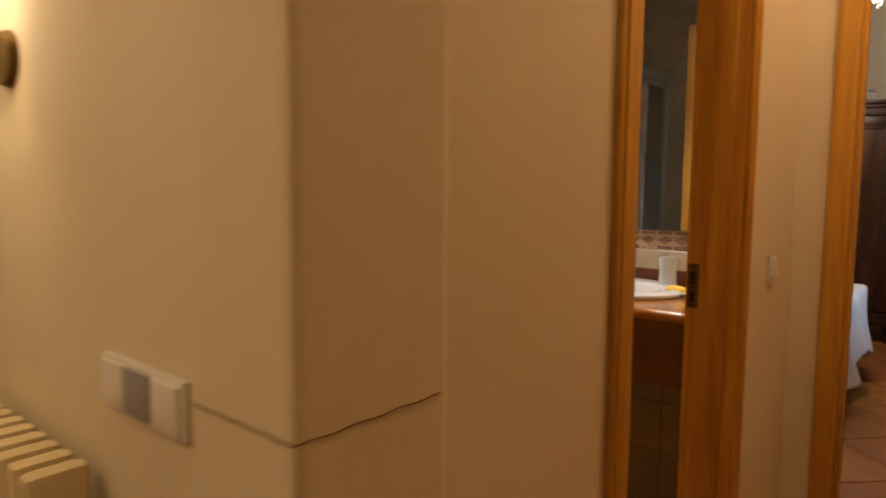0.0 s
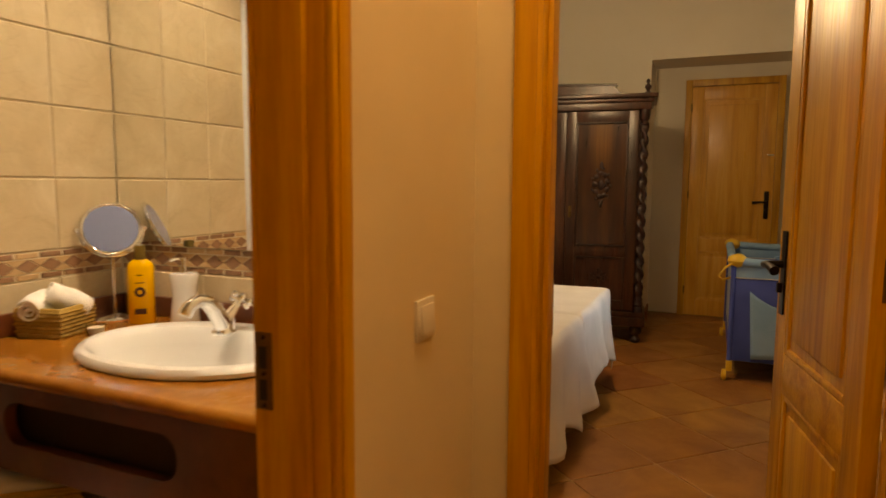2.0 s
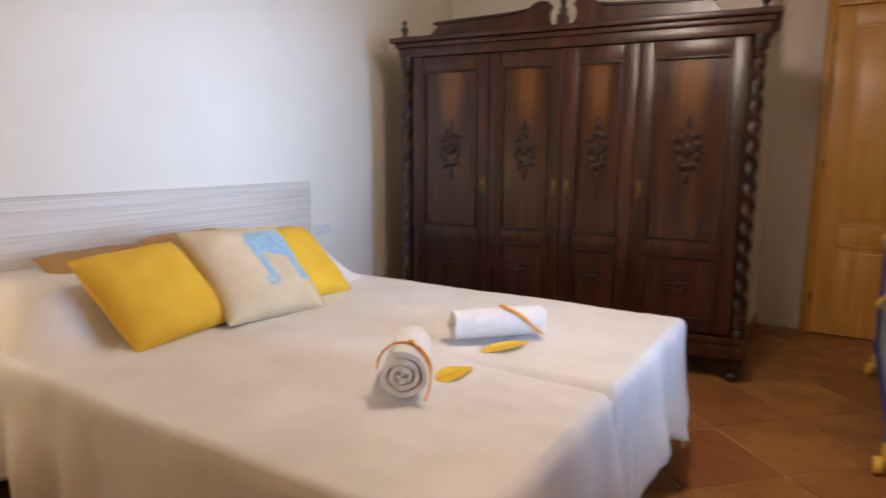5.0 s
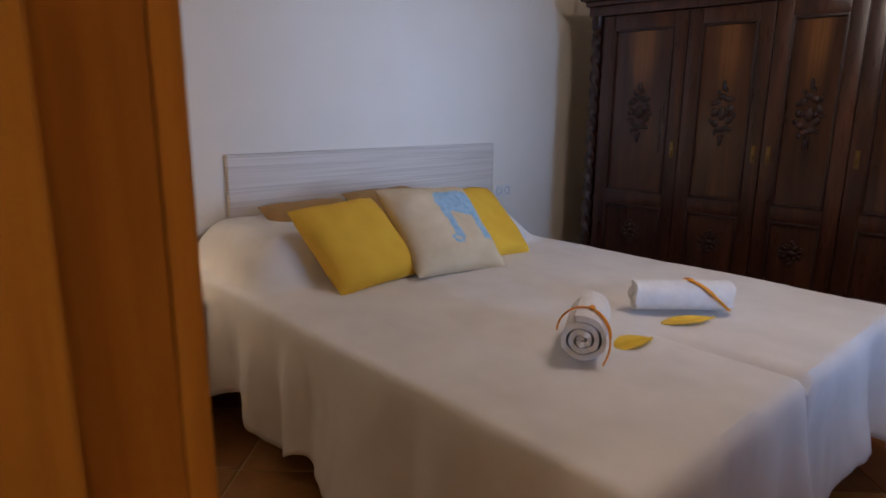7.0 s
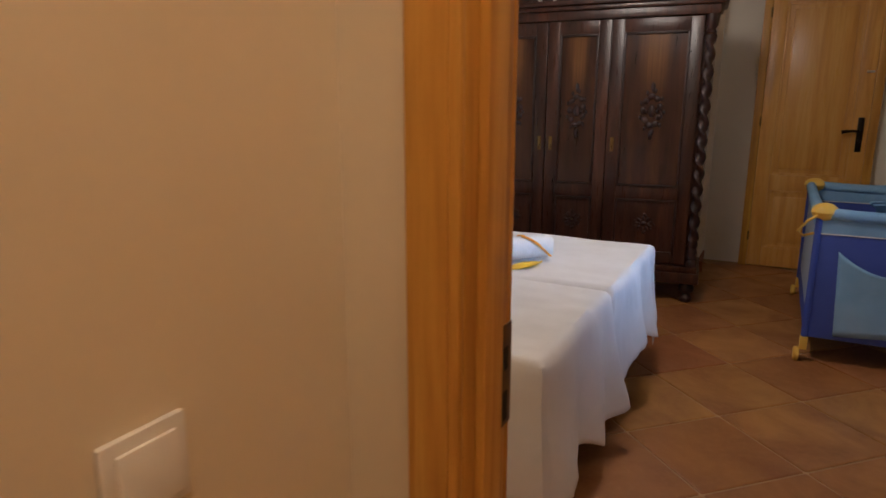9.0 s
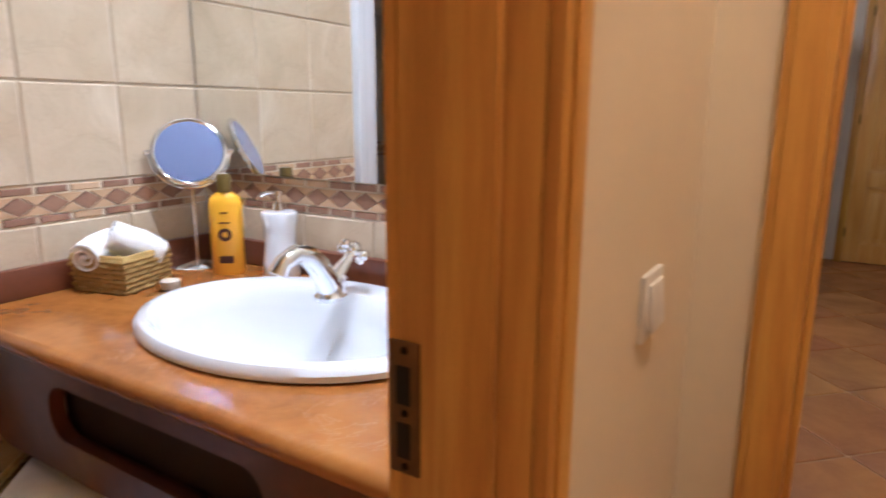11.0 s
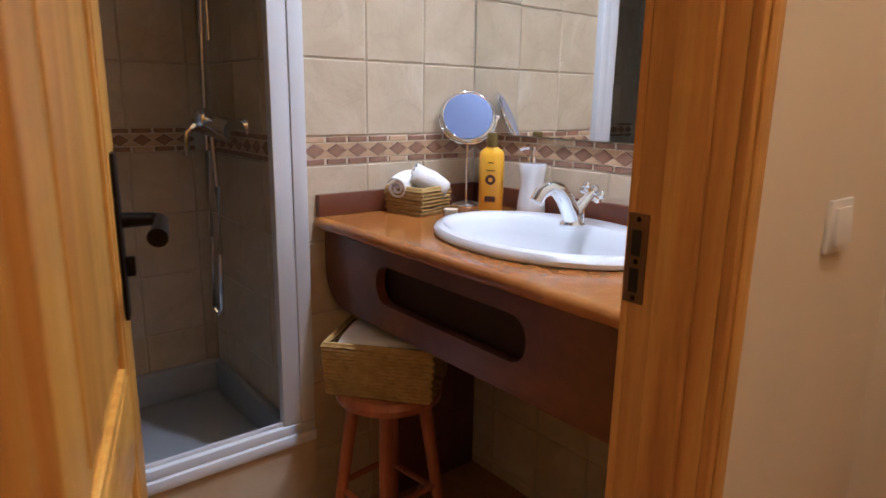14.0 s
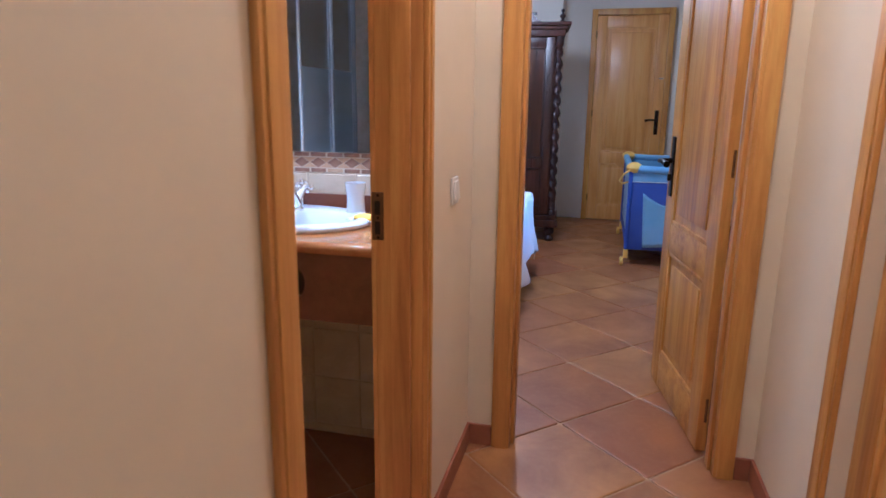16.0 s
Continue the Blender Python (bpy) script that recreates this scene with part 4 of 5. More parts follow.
def nightstand():
    x0, x1, y0, y1 = -2.69, -2.3, 2.62, 3.05
    n = thing("bedside_table", (-2.46, 2.82, 0), "dark wooden bedside table with a drawer", "bedside table")
    part("top", B(x0, y0 - 0.01, 0.5, x1 + 0.015, y1 + 0.015, 0.53, 0.006), NIGHT_WOOD, n)
    part("body", B(x0 + 0.01, y0, 0.12, x1, y1, 0.5, 0.003), NIGHT_WOOD, n)
    d = part("drawer", B(x1, y0 + 0.03, 0.34, x1 + 0.014, y1 - 0.03, 0.48, 0.005), NIGHT_WOOD, n)
    part("knob", lathe(bmnew(), ((0, 0), (0.008, 0), (0.008, 0.012), (0.015, 0.02), (0, 0.026)), (x1 + 0.014, 2.82, 0.41), 12, pose(0, 0, 0, 0, 90, 0)), BRASS, d)
    for px in (x0 + 0.03, x1 - 0.03):
        for py in (y0 + 0.03, y1 - 0.03):
            part("leg", lathe(bmnew(), ((0, 0), (0.015, 0), (0.022, 0.12), (0, 0.121)), (px, py, 0), 10), NIGHT_WOOD, n)
    lp = thing("bedside_lamp", (-2.5, 2.75, 0.53), "small lit bedside lamp on the dark table", "lamp")
    part("base", lathe(bmnew(), ((0, 0), (0.06, 0), (0.06, 0.012), (0.02, 0.03), (0.025, 0.12), (0.012, 0.2), (0.01, 0.36), (0, 0.36)), (-2.5, 2.75, 0.53), 18), CERAMIC, lp)
    part("shade", lathe(bmnew(), ((0.11, 0.36), (0.075, 0.56), (0.074, 0.56), (0.109, 0.36)), (-2.5, 2.75, 0.53), 24), SHADE_GLOW, lp, "warm glowing fabric shade")


nightstand()


def cot():
    x0, x1, y0, y1, z0, z1 = 0.28, 0.9, 5.11, 6.38, 0.13, 0.78
    c = thing("travel_cot", ((x0 + x1) / 2, (y0 + y1) / 2, 0), "blue folding travel cot with yellow corners and wheels", "cot")
    for ax, ay in ((x0, y0), (x1, y0), (x0, y1), (x1, y1)):
        part("corner_post", tube(bmnew(), [(ax, ay, 0.1), (ax, ay, z1 - 0.03)], 0.016, 12), COT_BLUE, c)
        sx, sy = (1 if ax == x0 else -1), (1 if ay == y0 else -1)
        cap = bmnew()
        blob(cap, (ax + sx * 0.02, ay + sy * 0.02, z1 - 0.015), (0.06, 0.06, 0.045), None, 16)
        part("corner_cap", cap, COT_YELLOW, c, "rounded yellow plastic corner cap")
        ft = part("foot_bracket", box(bmnew(), ax - 0.018, ay - 0.018, 0.06, ax + 0.018, ay + 0.018, 0.13, 0.006), COT_YELLOW, c)
        wh = lathe(bmnew(), ((0, -0.014), (0.03, -0.014), (0.036, -0.008), (0.036, 0.008), (0.03, 0.014), (0, 0.014)), (ax - sx * 0.028, ay - sy * 0.01, 0.036), 20, pose(0, 0, 0, 0, 90, 0))
        part("wheel", wh, COT_YELLOW, ft, "yellow plastic wheel")
    for a, b in (((x0, y0), (x1, y0)), ((x0, y1), (x1, y1)), ((x0, y0), (x0, y1)), ((x1, y0), (x1, y1))):
        pts = [(a[0] + (b[0] - a[0]) * t, a[1] + (b[1] - a[1]) * t, z1 - 0.018 - 0.012 * math.sin(math.pi * t)) for t in (0.06, 0.25, 0.5, 0.75, 0.94)]
        part("padded_rail", tube(bmnew(), pts, 0.028, 14), COT_LIGHT, c, "padded pale blue top rail")
    band = 0.12
    for nm, q in (("end_panel", (x0, y0 - 0.004, x1, y0 + 0.008)), ("end_panel", (x0, y1 - 0.008, x1, y1 + 0.004))):
        part(nm, box(bmnew(), q[0], q[1], z0, q[2], q[3], z1 - band, 0.002), COT_BLUE, c, "blue fabric end panel")
        part("top_band", box(bmnew(), q[0] + 0.01, q[1] - 0.003, z1 - band, q[2] - 0.01, q[3] + 0.003, z1 - 0.02, 0.004), COT_LIGHT, c, "pale blue fabric band")
        part("piping", tube(bmnew(), [(q[0] + 0.012, q[1] - 0.003, z1 - band), (q[2] - 0.012, q[1] - 0.003, z1 - band)], 0.003, 6), WHITE_PLASTIC, c, "white piping")
    for xx in (x0, x1):
        part("top_band", box(bmnew(), xx - 0.006, y0 + 0.01, z1 - band, xx + 0.006, y1 - 0.01, z1 - 0.02, 0.004), COT_LIGHT, c)
        part("side_panel", box(bmnew(), xx - 0.004, y0 + 0.12, z0 + 0.1, xx + 0.004, y1 - 0.12, z1 - band), plain("cot_mesh", "9aa6b8", "aab6c6", 0.8, 0, 90, 0.4, 300), c, "pale mesh side panel")
        part("side_border", box(bmnew(), xx - 0.006, y0 + 0.01, z0, xx + 0.006, y1 - 0.01, z0 + 0.1, 0.002), COT_BLUE, c)
        for ya, yb in ((y0 + 0.01, y0 + 0.12), (y1 - 0.12, y1 - 0.01)):
            part("side_border", box(bmnew(), xx - 0.006, ya, z0 + 0.1, xx + 0.006, yb, z1 - band, 0.002), COT_BLUE, c)
    part("cot_mattress", box(bmnew(), x0 + 0.02, y0 + 0.02, 0.2, x1 - 0.02, y1 - 0.02, 0.24, 0.01), COT_BLUE, c)
    # slack pocket on the near end
    g, bm = {}, bmnew()
    nu, nv = 18, 12
    for i in range(nu + 1):
        for j in range(nv + 1):
            u, v = i / nu, j / nv
            wtop, wbot = 0.21, 0.2
            x = 0.6 + (2 * u - 1) * (wbot + (wtop - wbot) * v) * (1 + 0.06 * v * abs(2 * u - 1))
            sag = 0.1 * v ** 3 * (1 - (2 * u - 1) ** 2)
            z = 0.17 + 0.41 * v - sag - 0.02 * (1 - v) * abs(2 * u - 1)
            y = y0 - 0.008 - 0.03 * (math.sin(math.pi * u)) * (0.35 + 0.65 * v) - 0.005 * noise.noise((u * 5, v * 5, 1))
            g[i, j] = bm.verts.new((x, y, z))
    for i in range(nu):
        for j in range(nv):
            bm.faces.new((g[i, j], g[i + 1, j], g[i + 1, j + 1], g[i, j + 1]))
    pk = part("pocket", bm, COT_LIGHT, c, "slack pale blue fabric pocket")
    pk.modifiers.new("thickness", "SOLIDIFY").thickness = 0.003
    cord = [(x0 - 0.005, y0 - 0.02, 0.755), (x0 - 0.05, y0 - 0.015, 0.72), (x0 - 0.085, y0, 0.665), (x0 - 0.06, y0 + 0.02, 0.64), (x0 - 0.01, y0 + 0.01, 0.66)]
    part("hanger_loop", tube(bmnew(), cord, 0.007, 8), COT_YELLOW, c, "yellow plastic loop handle")
    # a soft star toy over the far rail
    star = bmnew()
    out = []
    for k in range(10):
        a = math.pi / 2 + k * math.pi / 5
        r = 0.13 if k % 2 == 0 else 0.06
        out.append((r * math.cos(a), r * math.sin(a)))
    prism(star, out, -0.02, 0.02, pose(0.72, 6.2, 0.66, 38, 0, 14) @ Matrix.Diagonal((1.25, 1, 1.25, 1)))
    bmesh.ops.bevel(star, geom=list(star.edges), offset=0.014, segments=2, affect="EDGES")
    tagged(part("star_cushion", star, COT_LIGHT), "soft pale blue star cushion in the cot", "cushion")


cot()


def pendant():
    p = thing("ceiling_lamp", (-0.55, 4.35, TOP), "small ceiling lamp with hanging glass drops", "lamp")
    part("rose", lathe(bmnew(), ((0, 0), (0.05, 0), (0.04, -0.03), (0, -0.035)), (-0.55, 4.35, TOP), 18), BRASS, p)
    part("rod", tube(bmnew(), [(-0.55, 4.35, TOP - 0.03), (-0.55, 4.35, 2.42)], 0.005, 8), BRASS, p)
    part("bowl", lathe(bmnew(), ((0.02, 0.1), (0.1, 0.06), (0.15, 0.0), (0.14, 0.0), (0.09, 0.055), (0.02, 0.092)), (-0.55, 4.35, 2.34), 24), SHADE_GLOW, p, "warm glowing glass bowl")
    for k in range(10):
        a = k * 0.6283
        part("glass_drop", lathe(bmnew(), ((0, 0), (0.008, -0.02), (0.003, -0.045), (0, -0.05)), (-0.55 + 0.14 * math.cos(a), 4.35 + 0.14 * math.sin(a), 2.335), 8), GLASS, p)


pendant()

# ---- corridor and hall ----
sw = thing("light_switch", (XL, 1.872, 0.95), "white plastic light switch on the cream corridor wall", "light switch")
part("plate", B(XL, 1.832, 0.932, XL + 0.008, 1.912, 1.012, 0.003), WHITE_PLASTIC, sw)
part("rocker", box(bmnew(), 0, -0.028, -0.028, 0.007, 0.028, 0.028, 0.002, pose(XL + 0.007, 1.872, 0.972, 0, -5, 0)), WHITE_PLASTIC, sw)
hs = thing("hall_switch_plate", (-0.73, 0.165, 0.89), "wide white switch and socket plate on the hall wall", "light switch")
part("plate", B(-0.845, 0.156, 0.89, -0.612, 0.165, 0.968, 0.003), WHITE_PLASTIC, hs)
for x0, x1, mt in ((-0.836, -0.77, WHITE_PLASTIC), (-0.76, -0.698, GREY_PLASTIC), (-0.688, -0.62, WHITE_PLASTIC)):
    part("rocker", B(x0, 0.15, 0.897, x1, 0.157, 0.961, 0.003), mt, hs)
wl = thing("wall_lamp", (-1.2, 0.165, 1.5), "lit wall lamp with a frosted glass shade", "lamp")
part("bracket", lathe(bmnew(), ((0, 0), (0.05, 0), (0.045, 0.015), (0, 0.02)), (-1.2, 0.165, 1.42), 18, pose(0, 0, 0, 90, 0, 0)), BRASS, wl)
part("arm", tube(bmnew(), [(-1.2, 0.15, 1.42), (-1.2, 0.08, 1.41), (-1.2, 0.06, 1.44)], 0.007, 8), BRASS, wl)
part("shade", lathe(bmnew(), ((0.03, 0.0), (0.06, 0.05), (0.075, 0.13), (0.073, 0.13), (0.057, 0.05), (0.027, 0.004)), (-1.2, 0.06, 1.44), 24), SHADE_GLOW, wl, "glowing frosted glass shade")
rd = thing("radiator", (-0.95, 0.1, 0), "cream ribbed radiator under the hall switches", "radiator")
for k in range(9):
    x = -1.35 + k * 0.055
    part("rib", B(x, 0.06, 0.12, x + 0.04, 0.145, 0.8, 0.014), CREAM_METAL, rd)
for z in (0.18, 0.74):
    part("header_pipe", tube(bmnew(), [(-1.37, 0.1, z), (-0.87, 0.1, z)], 0.016, 12), CREAM_METAL, rd)
for x in (-1.33, -0.9):
    part("leg", B(x, 0.08, 0, x + 0.02, 0.12, 0.14, 0.003), CREAM_METAL, rd)
cr = bmnew()
pts = [(-0.452 + 0.0094 * k, 0.0838, 0.998 + 0.0007 * math.sin(k * 1.7)) for k in range(17)]
pts += [(-0.2988, 0.0845 + 0.011 * k, 0.998 + 0.0008 * math.sin(k * 1.3)) for k in range(17)]
tagged(part("plaster_crack", tube(cr, pts, 0.0008, 5), plain("dark_crack", "6a4a28", "7c5a34", 0.9, 0, 40, 0.1)), "thin dark crack line round the pillar", "crack", "", "structure")

# ---- bathroom ----
v = thing("vanity_unit", (-0.95, 1.58, 0.62), "red-brown marble apron with a dark rounded towel slot", "vanity")


def apron():
    """The apron's front slab with a rounded slot through it."""
    x0, x1, z0, z1 = XB + 0.002, XLB - 0.002, 0.635, 0.83
    out = [(x0, z1), (x0, z0 + 0.09)]
    out += [(x0 + 0.09 - 0.09 * math.cos(a), z0 + 0.09 - 0.09 * math.sin(a)) for a in (0.3, 0.6, 0.9, 1.2, 1.57)]
    out += [(x1, z0), (x1, z1)]
    bm = bmnew()
    sx0, sx1, sz0, sz1, r = -1.18, -0.71, 0.695, 0.785, 0.04
    hole = []
    for cx, cz, a0 in ((sx1 - r, sz1 - r, 0), (sx0 + r, sz1 - r, 90), (sx0 + r, sz0 + r, 180), (sx1 - r, sz0 + r, 270)):
        hole += [(cx + r * math.cos(radians(a0 + 18 * k)), cz + r * math.sin(radians(a0 + 18 * k))) for k in range(6)]
    for y in (1.582, 1.606):
        es = []
        for loop in (out, hole):
            vs = [bm.verts.new((x, y, z)) for x, z in loop]
            es += [bm.edges.new((vs[i], vs[(i + 1) % len(vs)])) for i in range(len(vs))]
        bmesh.ops.triangle_fill(bm, use_beauty=True, use_dissolve=False, edges=es)
    bm.verts.ensure_lookup_table()
    half = len(out) + len(hole)
    vs = list(bm.verts)
    for base, loop in ((0, out), (len(out), hole)):
        k = len(loop)
        for i in range(k):
            a, b = base + i, base + (i + 1) % k
            bm.faces.new((vs[a], vs[b], vs[half + b], vs[half + a]))
    return bm


part("apron", apron(), MARBLE_DK, v)
# thin sheets close the slot; its inner shade is put into their colour
part("slot_front", B(-1.21, 1.6, 0.675, -0.68, 1.605, 0.695), SLOT_SHADE, v)
part("slot_back", B(-1.21, 1.622, 0.675, -0.68, 1.626, 0.8), SLOT_SHADE, v, "back of the towel slot, coloured dark for its shade")
part("slot_floor", B(-1.21, 1.6, 0.67, -0.68, 1.626, 0.6745), SLOT_SHADE, v)
part("under_panel", B(XB + 0.002, 1.76, 0.0, XB + 0.03, YM, 0.82, 0.002), MARBLE_DK, v)

# worktop with an oval cut-out
SX, SY = -0.893, 1.822


def worktop():
    bm = bmnew()
    x0, x1, y0, y1 = XB + 0.001, XLB - 0.001, 1.568, YM - 0.001
    for z in (0.828, 0.86):
        es = []
        for loop in ([(x0, y0), (x1, y0), (x1, y1), (x0, y1)], [(SX + 0.25 * math.cos(k * 0.1309), SY + 0.192 * math.sin(k * 0.1309)) for k in range(48)]):
            vs = [bm.verts.new((x, y, z)) for x, y in loop]
            es += [bm.edges.new((vs[i], vs[(i + 1) % len(vs)])) for i in range(len(vs))]
        bmesh.ops.triangle_fill(bm, use_beauty=True, use_dissolve=False, edges=es)
    vs = list(bm.verts)
    half = 52
    for base, k in ((0, 4), (4, 48)):
        for i in range(k):
            a, b = base + i, base + (i + 1) % k
            bm.faces.new((vs[a], vs[b], vs[half + b], vs[half + a]))
    return bm


wt = thing("worktop", (-0.95, 1.82, 0.83), "polished orange-brown marble worktop with upstands", "worktop")
part("slab", worktop(), MARBLE, wt)
part("nosing", tube(bmnew(), [(XB + 0.002, 1.568, 0.844), (XLB - 0.002, 1.568, 0.844)], 0.0162, 12), MARBLE, wt)
part("upstand", B(XB + 0.001, 1.56, 0.86, XB + 0.02, YM, 0.915, 0.003), MARBLE_DK, wt)
part("upstand", B(XB + 0.02, YM - 0.02, 0.86, XLB, YM - 0.001, 0.915, 0.003), MARBLE_DK, wt)

wb = thing("washbasin", (SX, SY, 0.86), "white oval ceramic basin set into the marble worktop", "washbasin")
prof = ((0.245, 0.0), (0.252, 0.004), (0.252, 0.012), (0.244, 0.021), (0.23, 0.024), (0.212, 0.02), (0.2, 0.008), (0.19, -0.02), (0.172, -0.06), (0.14, -0.1), (0.09, -0.128), (0.03, -0.138), (0.022, -0.139))
bm = bmnew()
n, rings = 64, []
for r, z in prof:
    ring = []
    for i in range(n):
        a = 6.28318 * i / n
        # the rim is broader at the back, where the tap stands
        back = max(0, math.sin(a)) ** 2
        ry = r * 0.81
        shift = 0.0 if r > 0.225 else -0.028
        if r <= 0.225:
            ry = r * 0.81 * (1 - 0.12 * back)
        ring.append(bm.verts.new((SX + r * 1.12 * math.cos(a), SY + shift * 0.6 + ry * math.sin(a), 0.86 + z)))
    rings.append(ring)
for a, b in zip(rings, rings[1:]):
    for i in range(n):
        bm.faces.new((a[i], a[(i + 1) % n], b[(i + 1) % n], b[i]))
part("bowl", bm, CERAMIC, wb)
part("drain", lathe(bmnew(), ((0.026, 0.002), (0.022, 0.004), (0.018, 0.0), (0, -0.002)), (SX, SY - 0.017, 0.721), 20), CHROME, wb, "chrome drain ring")

ch = [(SX - 0.012, SY - 0.017 + 0.84 * 0.88 * r_, 0.864 + z_) for r_, z_ in prof if r_ < 0.215]
chain = bmnew()
for (xa, ya, za), (xb, yb, zb) in zip(ch, ch[1:]):
    kk = max(1, int(math.dist((ya, za), (yb, zb)) / 0.006))
    for i in range(kk):
        blob(chain, (xa, ya + (yb - ya) * i / kk, za + (zb - za) * i / kk), (0.0024, 0.0024, 0.0024), None, 6)
part("plug_chain", chain, CHROME, wb, "thin chrome ball chain of the plug")

tap = thing("basin_tap", (-0.9, 1.916, 0.88), "old-style chrome mixer tap with cross handles", "tap")
TX, TY, TZ = -0.9, 1.916, 0.88
part("base", lathe(bmnew(), ((0, 0), (0.028, 0), (0.028, 0.005), (0.022, 0.012), (0.02, 0.03), (0, 0.032)), (TX, TY, TZ), 24), CHROME, tap)
spout = [(TX, TY, TZ + 0.008), (TX, TY - 0.01, TZ + 0.035), (TX - 0.002, TY - 0.026, TZ + 0.062), (TX - 0.005, TY - 0.046, TZ + 0.082), (TX - 0.008, TY - 0.07, TZ + 0.089), (TX - 0.012, TY - 0.093, TZ + 0.078), (TX - 0.014, TY - 0.104, TZ + 0.06)]
part("spout", tube(bmnew(), spout, 0.012, 18, radii=[0.02, 0.0205, 0.02, 0.0175, 0.0155, 0.015, 0.0155]), CHROME, tap, "swan-neck chrome spout")
arm = Vector((0.15, 0.66, 0.74)).normalized()
c0 = Vector((TX, TY, TZ + 0.018))
c1 = c0 + arm * 0.074
h = part("valve", tube(bmnew(), [c0, c0 + arm * 0.035, c0 + arm * 0.055, c1], 0.012, 14, radii=[0.019, 0.0155, 0.011, 0.01]), CHROME, tap)
hub = bmnew()
blob(hub, c1 + arm * 0.006, (0.0135, 0.0135, 0.0135))
side = arm.cross(Vector((1, 0, 0))).normalized()
over = arm.cross(side).normalized()
for d in (side, -side, over, -over):
    tube(hub, [c1, c1 + d * 0.024], 0.0055, 8)
    blob(hub, c1 + d * 0.027, (0.009, 0.009, 0.009), None, 10)
part("cross_handle", hub, CHROME, h, "chrome cross handle")
part("pop_up_rod", tube(bmnew(), [(TX + 0.02, TY + 0.012, TZ), (TX + 0.02, TY + 0.014, TZ + 0.04)], 0.003, 6), CHROME, tap)


def basket(name, x0, y0, z0, w, d, h, turn, label, wall=0.008):
    b = thing(name, (x0, y0, z0), label, "basket")
    m = pose(x0, y0, z0, 0, 0, turn)
    bm = bmnew()
    t = 0.94
    outer, inner = [], []
    for k, (zz, s) in enumerate(((0, t), (h, 1.0))):
        outer.append([bm.verts.new((sx * w / 2 * s, sy * d / 2 * s, zz)) for sx, sy in ((-1, -1), (1, -1), (1, 1), (-1, 1))])
    for zz, s in ((h, 1.0), (0.01, t)):
        inner.append([bm.verts.new((sx * (w / 2 * s - wall), sy * (d / 2 * s - wall), zz)) for sx, sy in ((-1, -1), (1, -1), (1, 1), (-1, 1))])
    loops = outer + inner
    for a, c in zip(loops, loops[1:]):
        for i in range(4):
            bm.faces.new((a[i], a[(i + 1) % 4], c[(i + 1) % 4], c[i]))
    bm.faces.new(list(reversed(outer[0])))
    bm.faces.new(inner[1])
    bmesh.ops.transform(bm, matrix=m, verts=bm.verts)
    part("wall", bm, WEAVE, b)
    ring = [m @ Vector((sx * (w / 2 - 0.004), sy * (d / 2 - 0.004), h)) for sx, sy in ((-1, -1), (0, -1), (1, -1), (1, 0), (1, 1), (0, 1), (-1, 1), (-1, 0))]
    part("rim", tube(bmnew(), ring, 0.006, 8, True), WICKER, b, "twisted rush rim")
    # woven courses standing proud
    nrow = max(4, int(h / 0.0085))
    for k in range(nrow):
        zz = h * (k + 0.5) / nrow
        s = t + (1 - t) * zz / h
        pts = []
        for a, c, nn in (((-1, -1), (1, -1), w), ((1, -1), (1, 1), d), ((1, 1), (-1, 1), w), ((-1, 1), (-1, -1), d)):
            kk = max(4, int(nn / 0.018))
            for i in range(kk):
                f = i / kk
                bulge = 0.0024 * (1 if (i + k) % 2 else -1)
                px, py = a[0] + (c[0] - a[0]) * f, a[1] + (c[1] - a[1]) * f
                nx, ny = (a[1] - c[1]) / -2, (a[0] - c[0]) / 2
                pts.append(m @ Vector((px * w / 2 * s + nx * bulge * 1.0, py * d / 2 * s + ny * bulge * 1.0, zz)))
        part("strand", tube(bmnew(), pts, 0.0047, 6, True), WICKER, b)
    return b


def washcloth(at, r, length, turn, tilt, label):
    t = thing("rolled_washcloth", at, label, "washcloth", "rolled washcloths")
    m = pose(*at, 0, 0, turn) @ pose(0, 0, 0, tilt, 0, 0)
    bm = bmnew()
    n, turns = 48, 2.4
    g = []
    for k in range(7):
        y = -length / 2 + length * k / 6
        sc = 1 - 0.12 * abs(k - 3) / 3
        g.append([])
        for i in range(n + 1):
            a = turns * 6.28318 * i / n
            rr = (0.005 + (r - 0.005) * i / n) * sc + 0.002 * noise.noise((i * 0.3, k * 0.8, at[0] * 9))
            g[-1].append(bm.verts.new((rr * math.cos(a), y, rr * math.sin(a))))
    for a, b in zip(g, g[1:]):
        for i in range(n):
            bm.faces.new((a[i], a[i + 1], b[i + 1], b[i]))
    bmesh.ops.transform(bm, matrix=m, verts=bm.verts)
    c = part("cloth", bm, TOWEL, t)
    c.modifiers.new("thickness", "SOLIDIFY").thickness = 0.004
    c.data.shade_smooth()


basket("small_basket", -1.336, 1.815, 0.86, 0.122, 0.118, 0.066, 14, "small woven rush basket holding white washcloths on the worktop")
washcloth((-1.357, 1.785, 0.932), 0.034, 0.1, 30, 8, "white rolled washcloth in the small basket")
washcloth((-1.318, 1.834, 0.937), 0.036, 0.1, -25, -30, "white rolled washcloth in the small basket, tipped up")
basket("towel_basket", -1.2, 1.63, 0.475, 0.26, 0.2, 0.125, 40, "rectangular woven basket of white towels on a stool", 0.012)
bm = box(bmnew(), -0.11, -0.08, 0.06, 0.11, 0.08, 0.135, 0.03, pose(-1.2, 1.63, 0.475, 0, 0, 40), 4)
for q in bm.verts:
    q.co.z += 0.008 * noise.noise(q.co * 14)
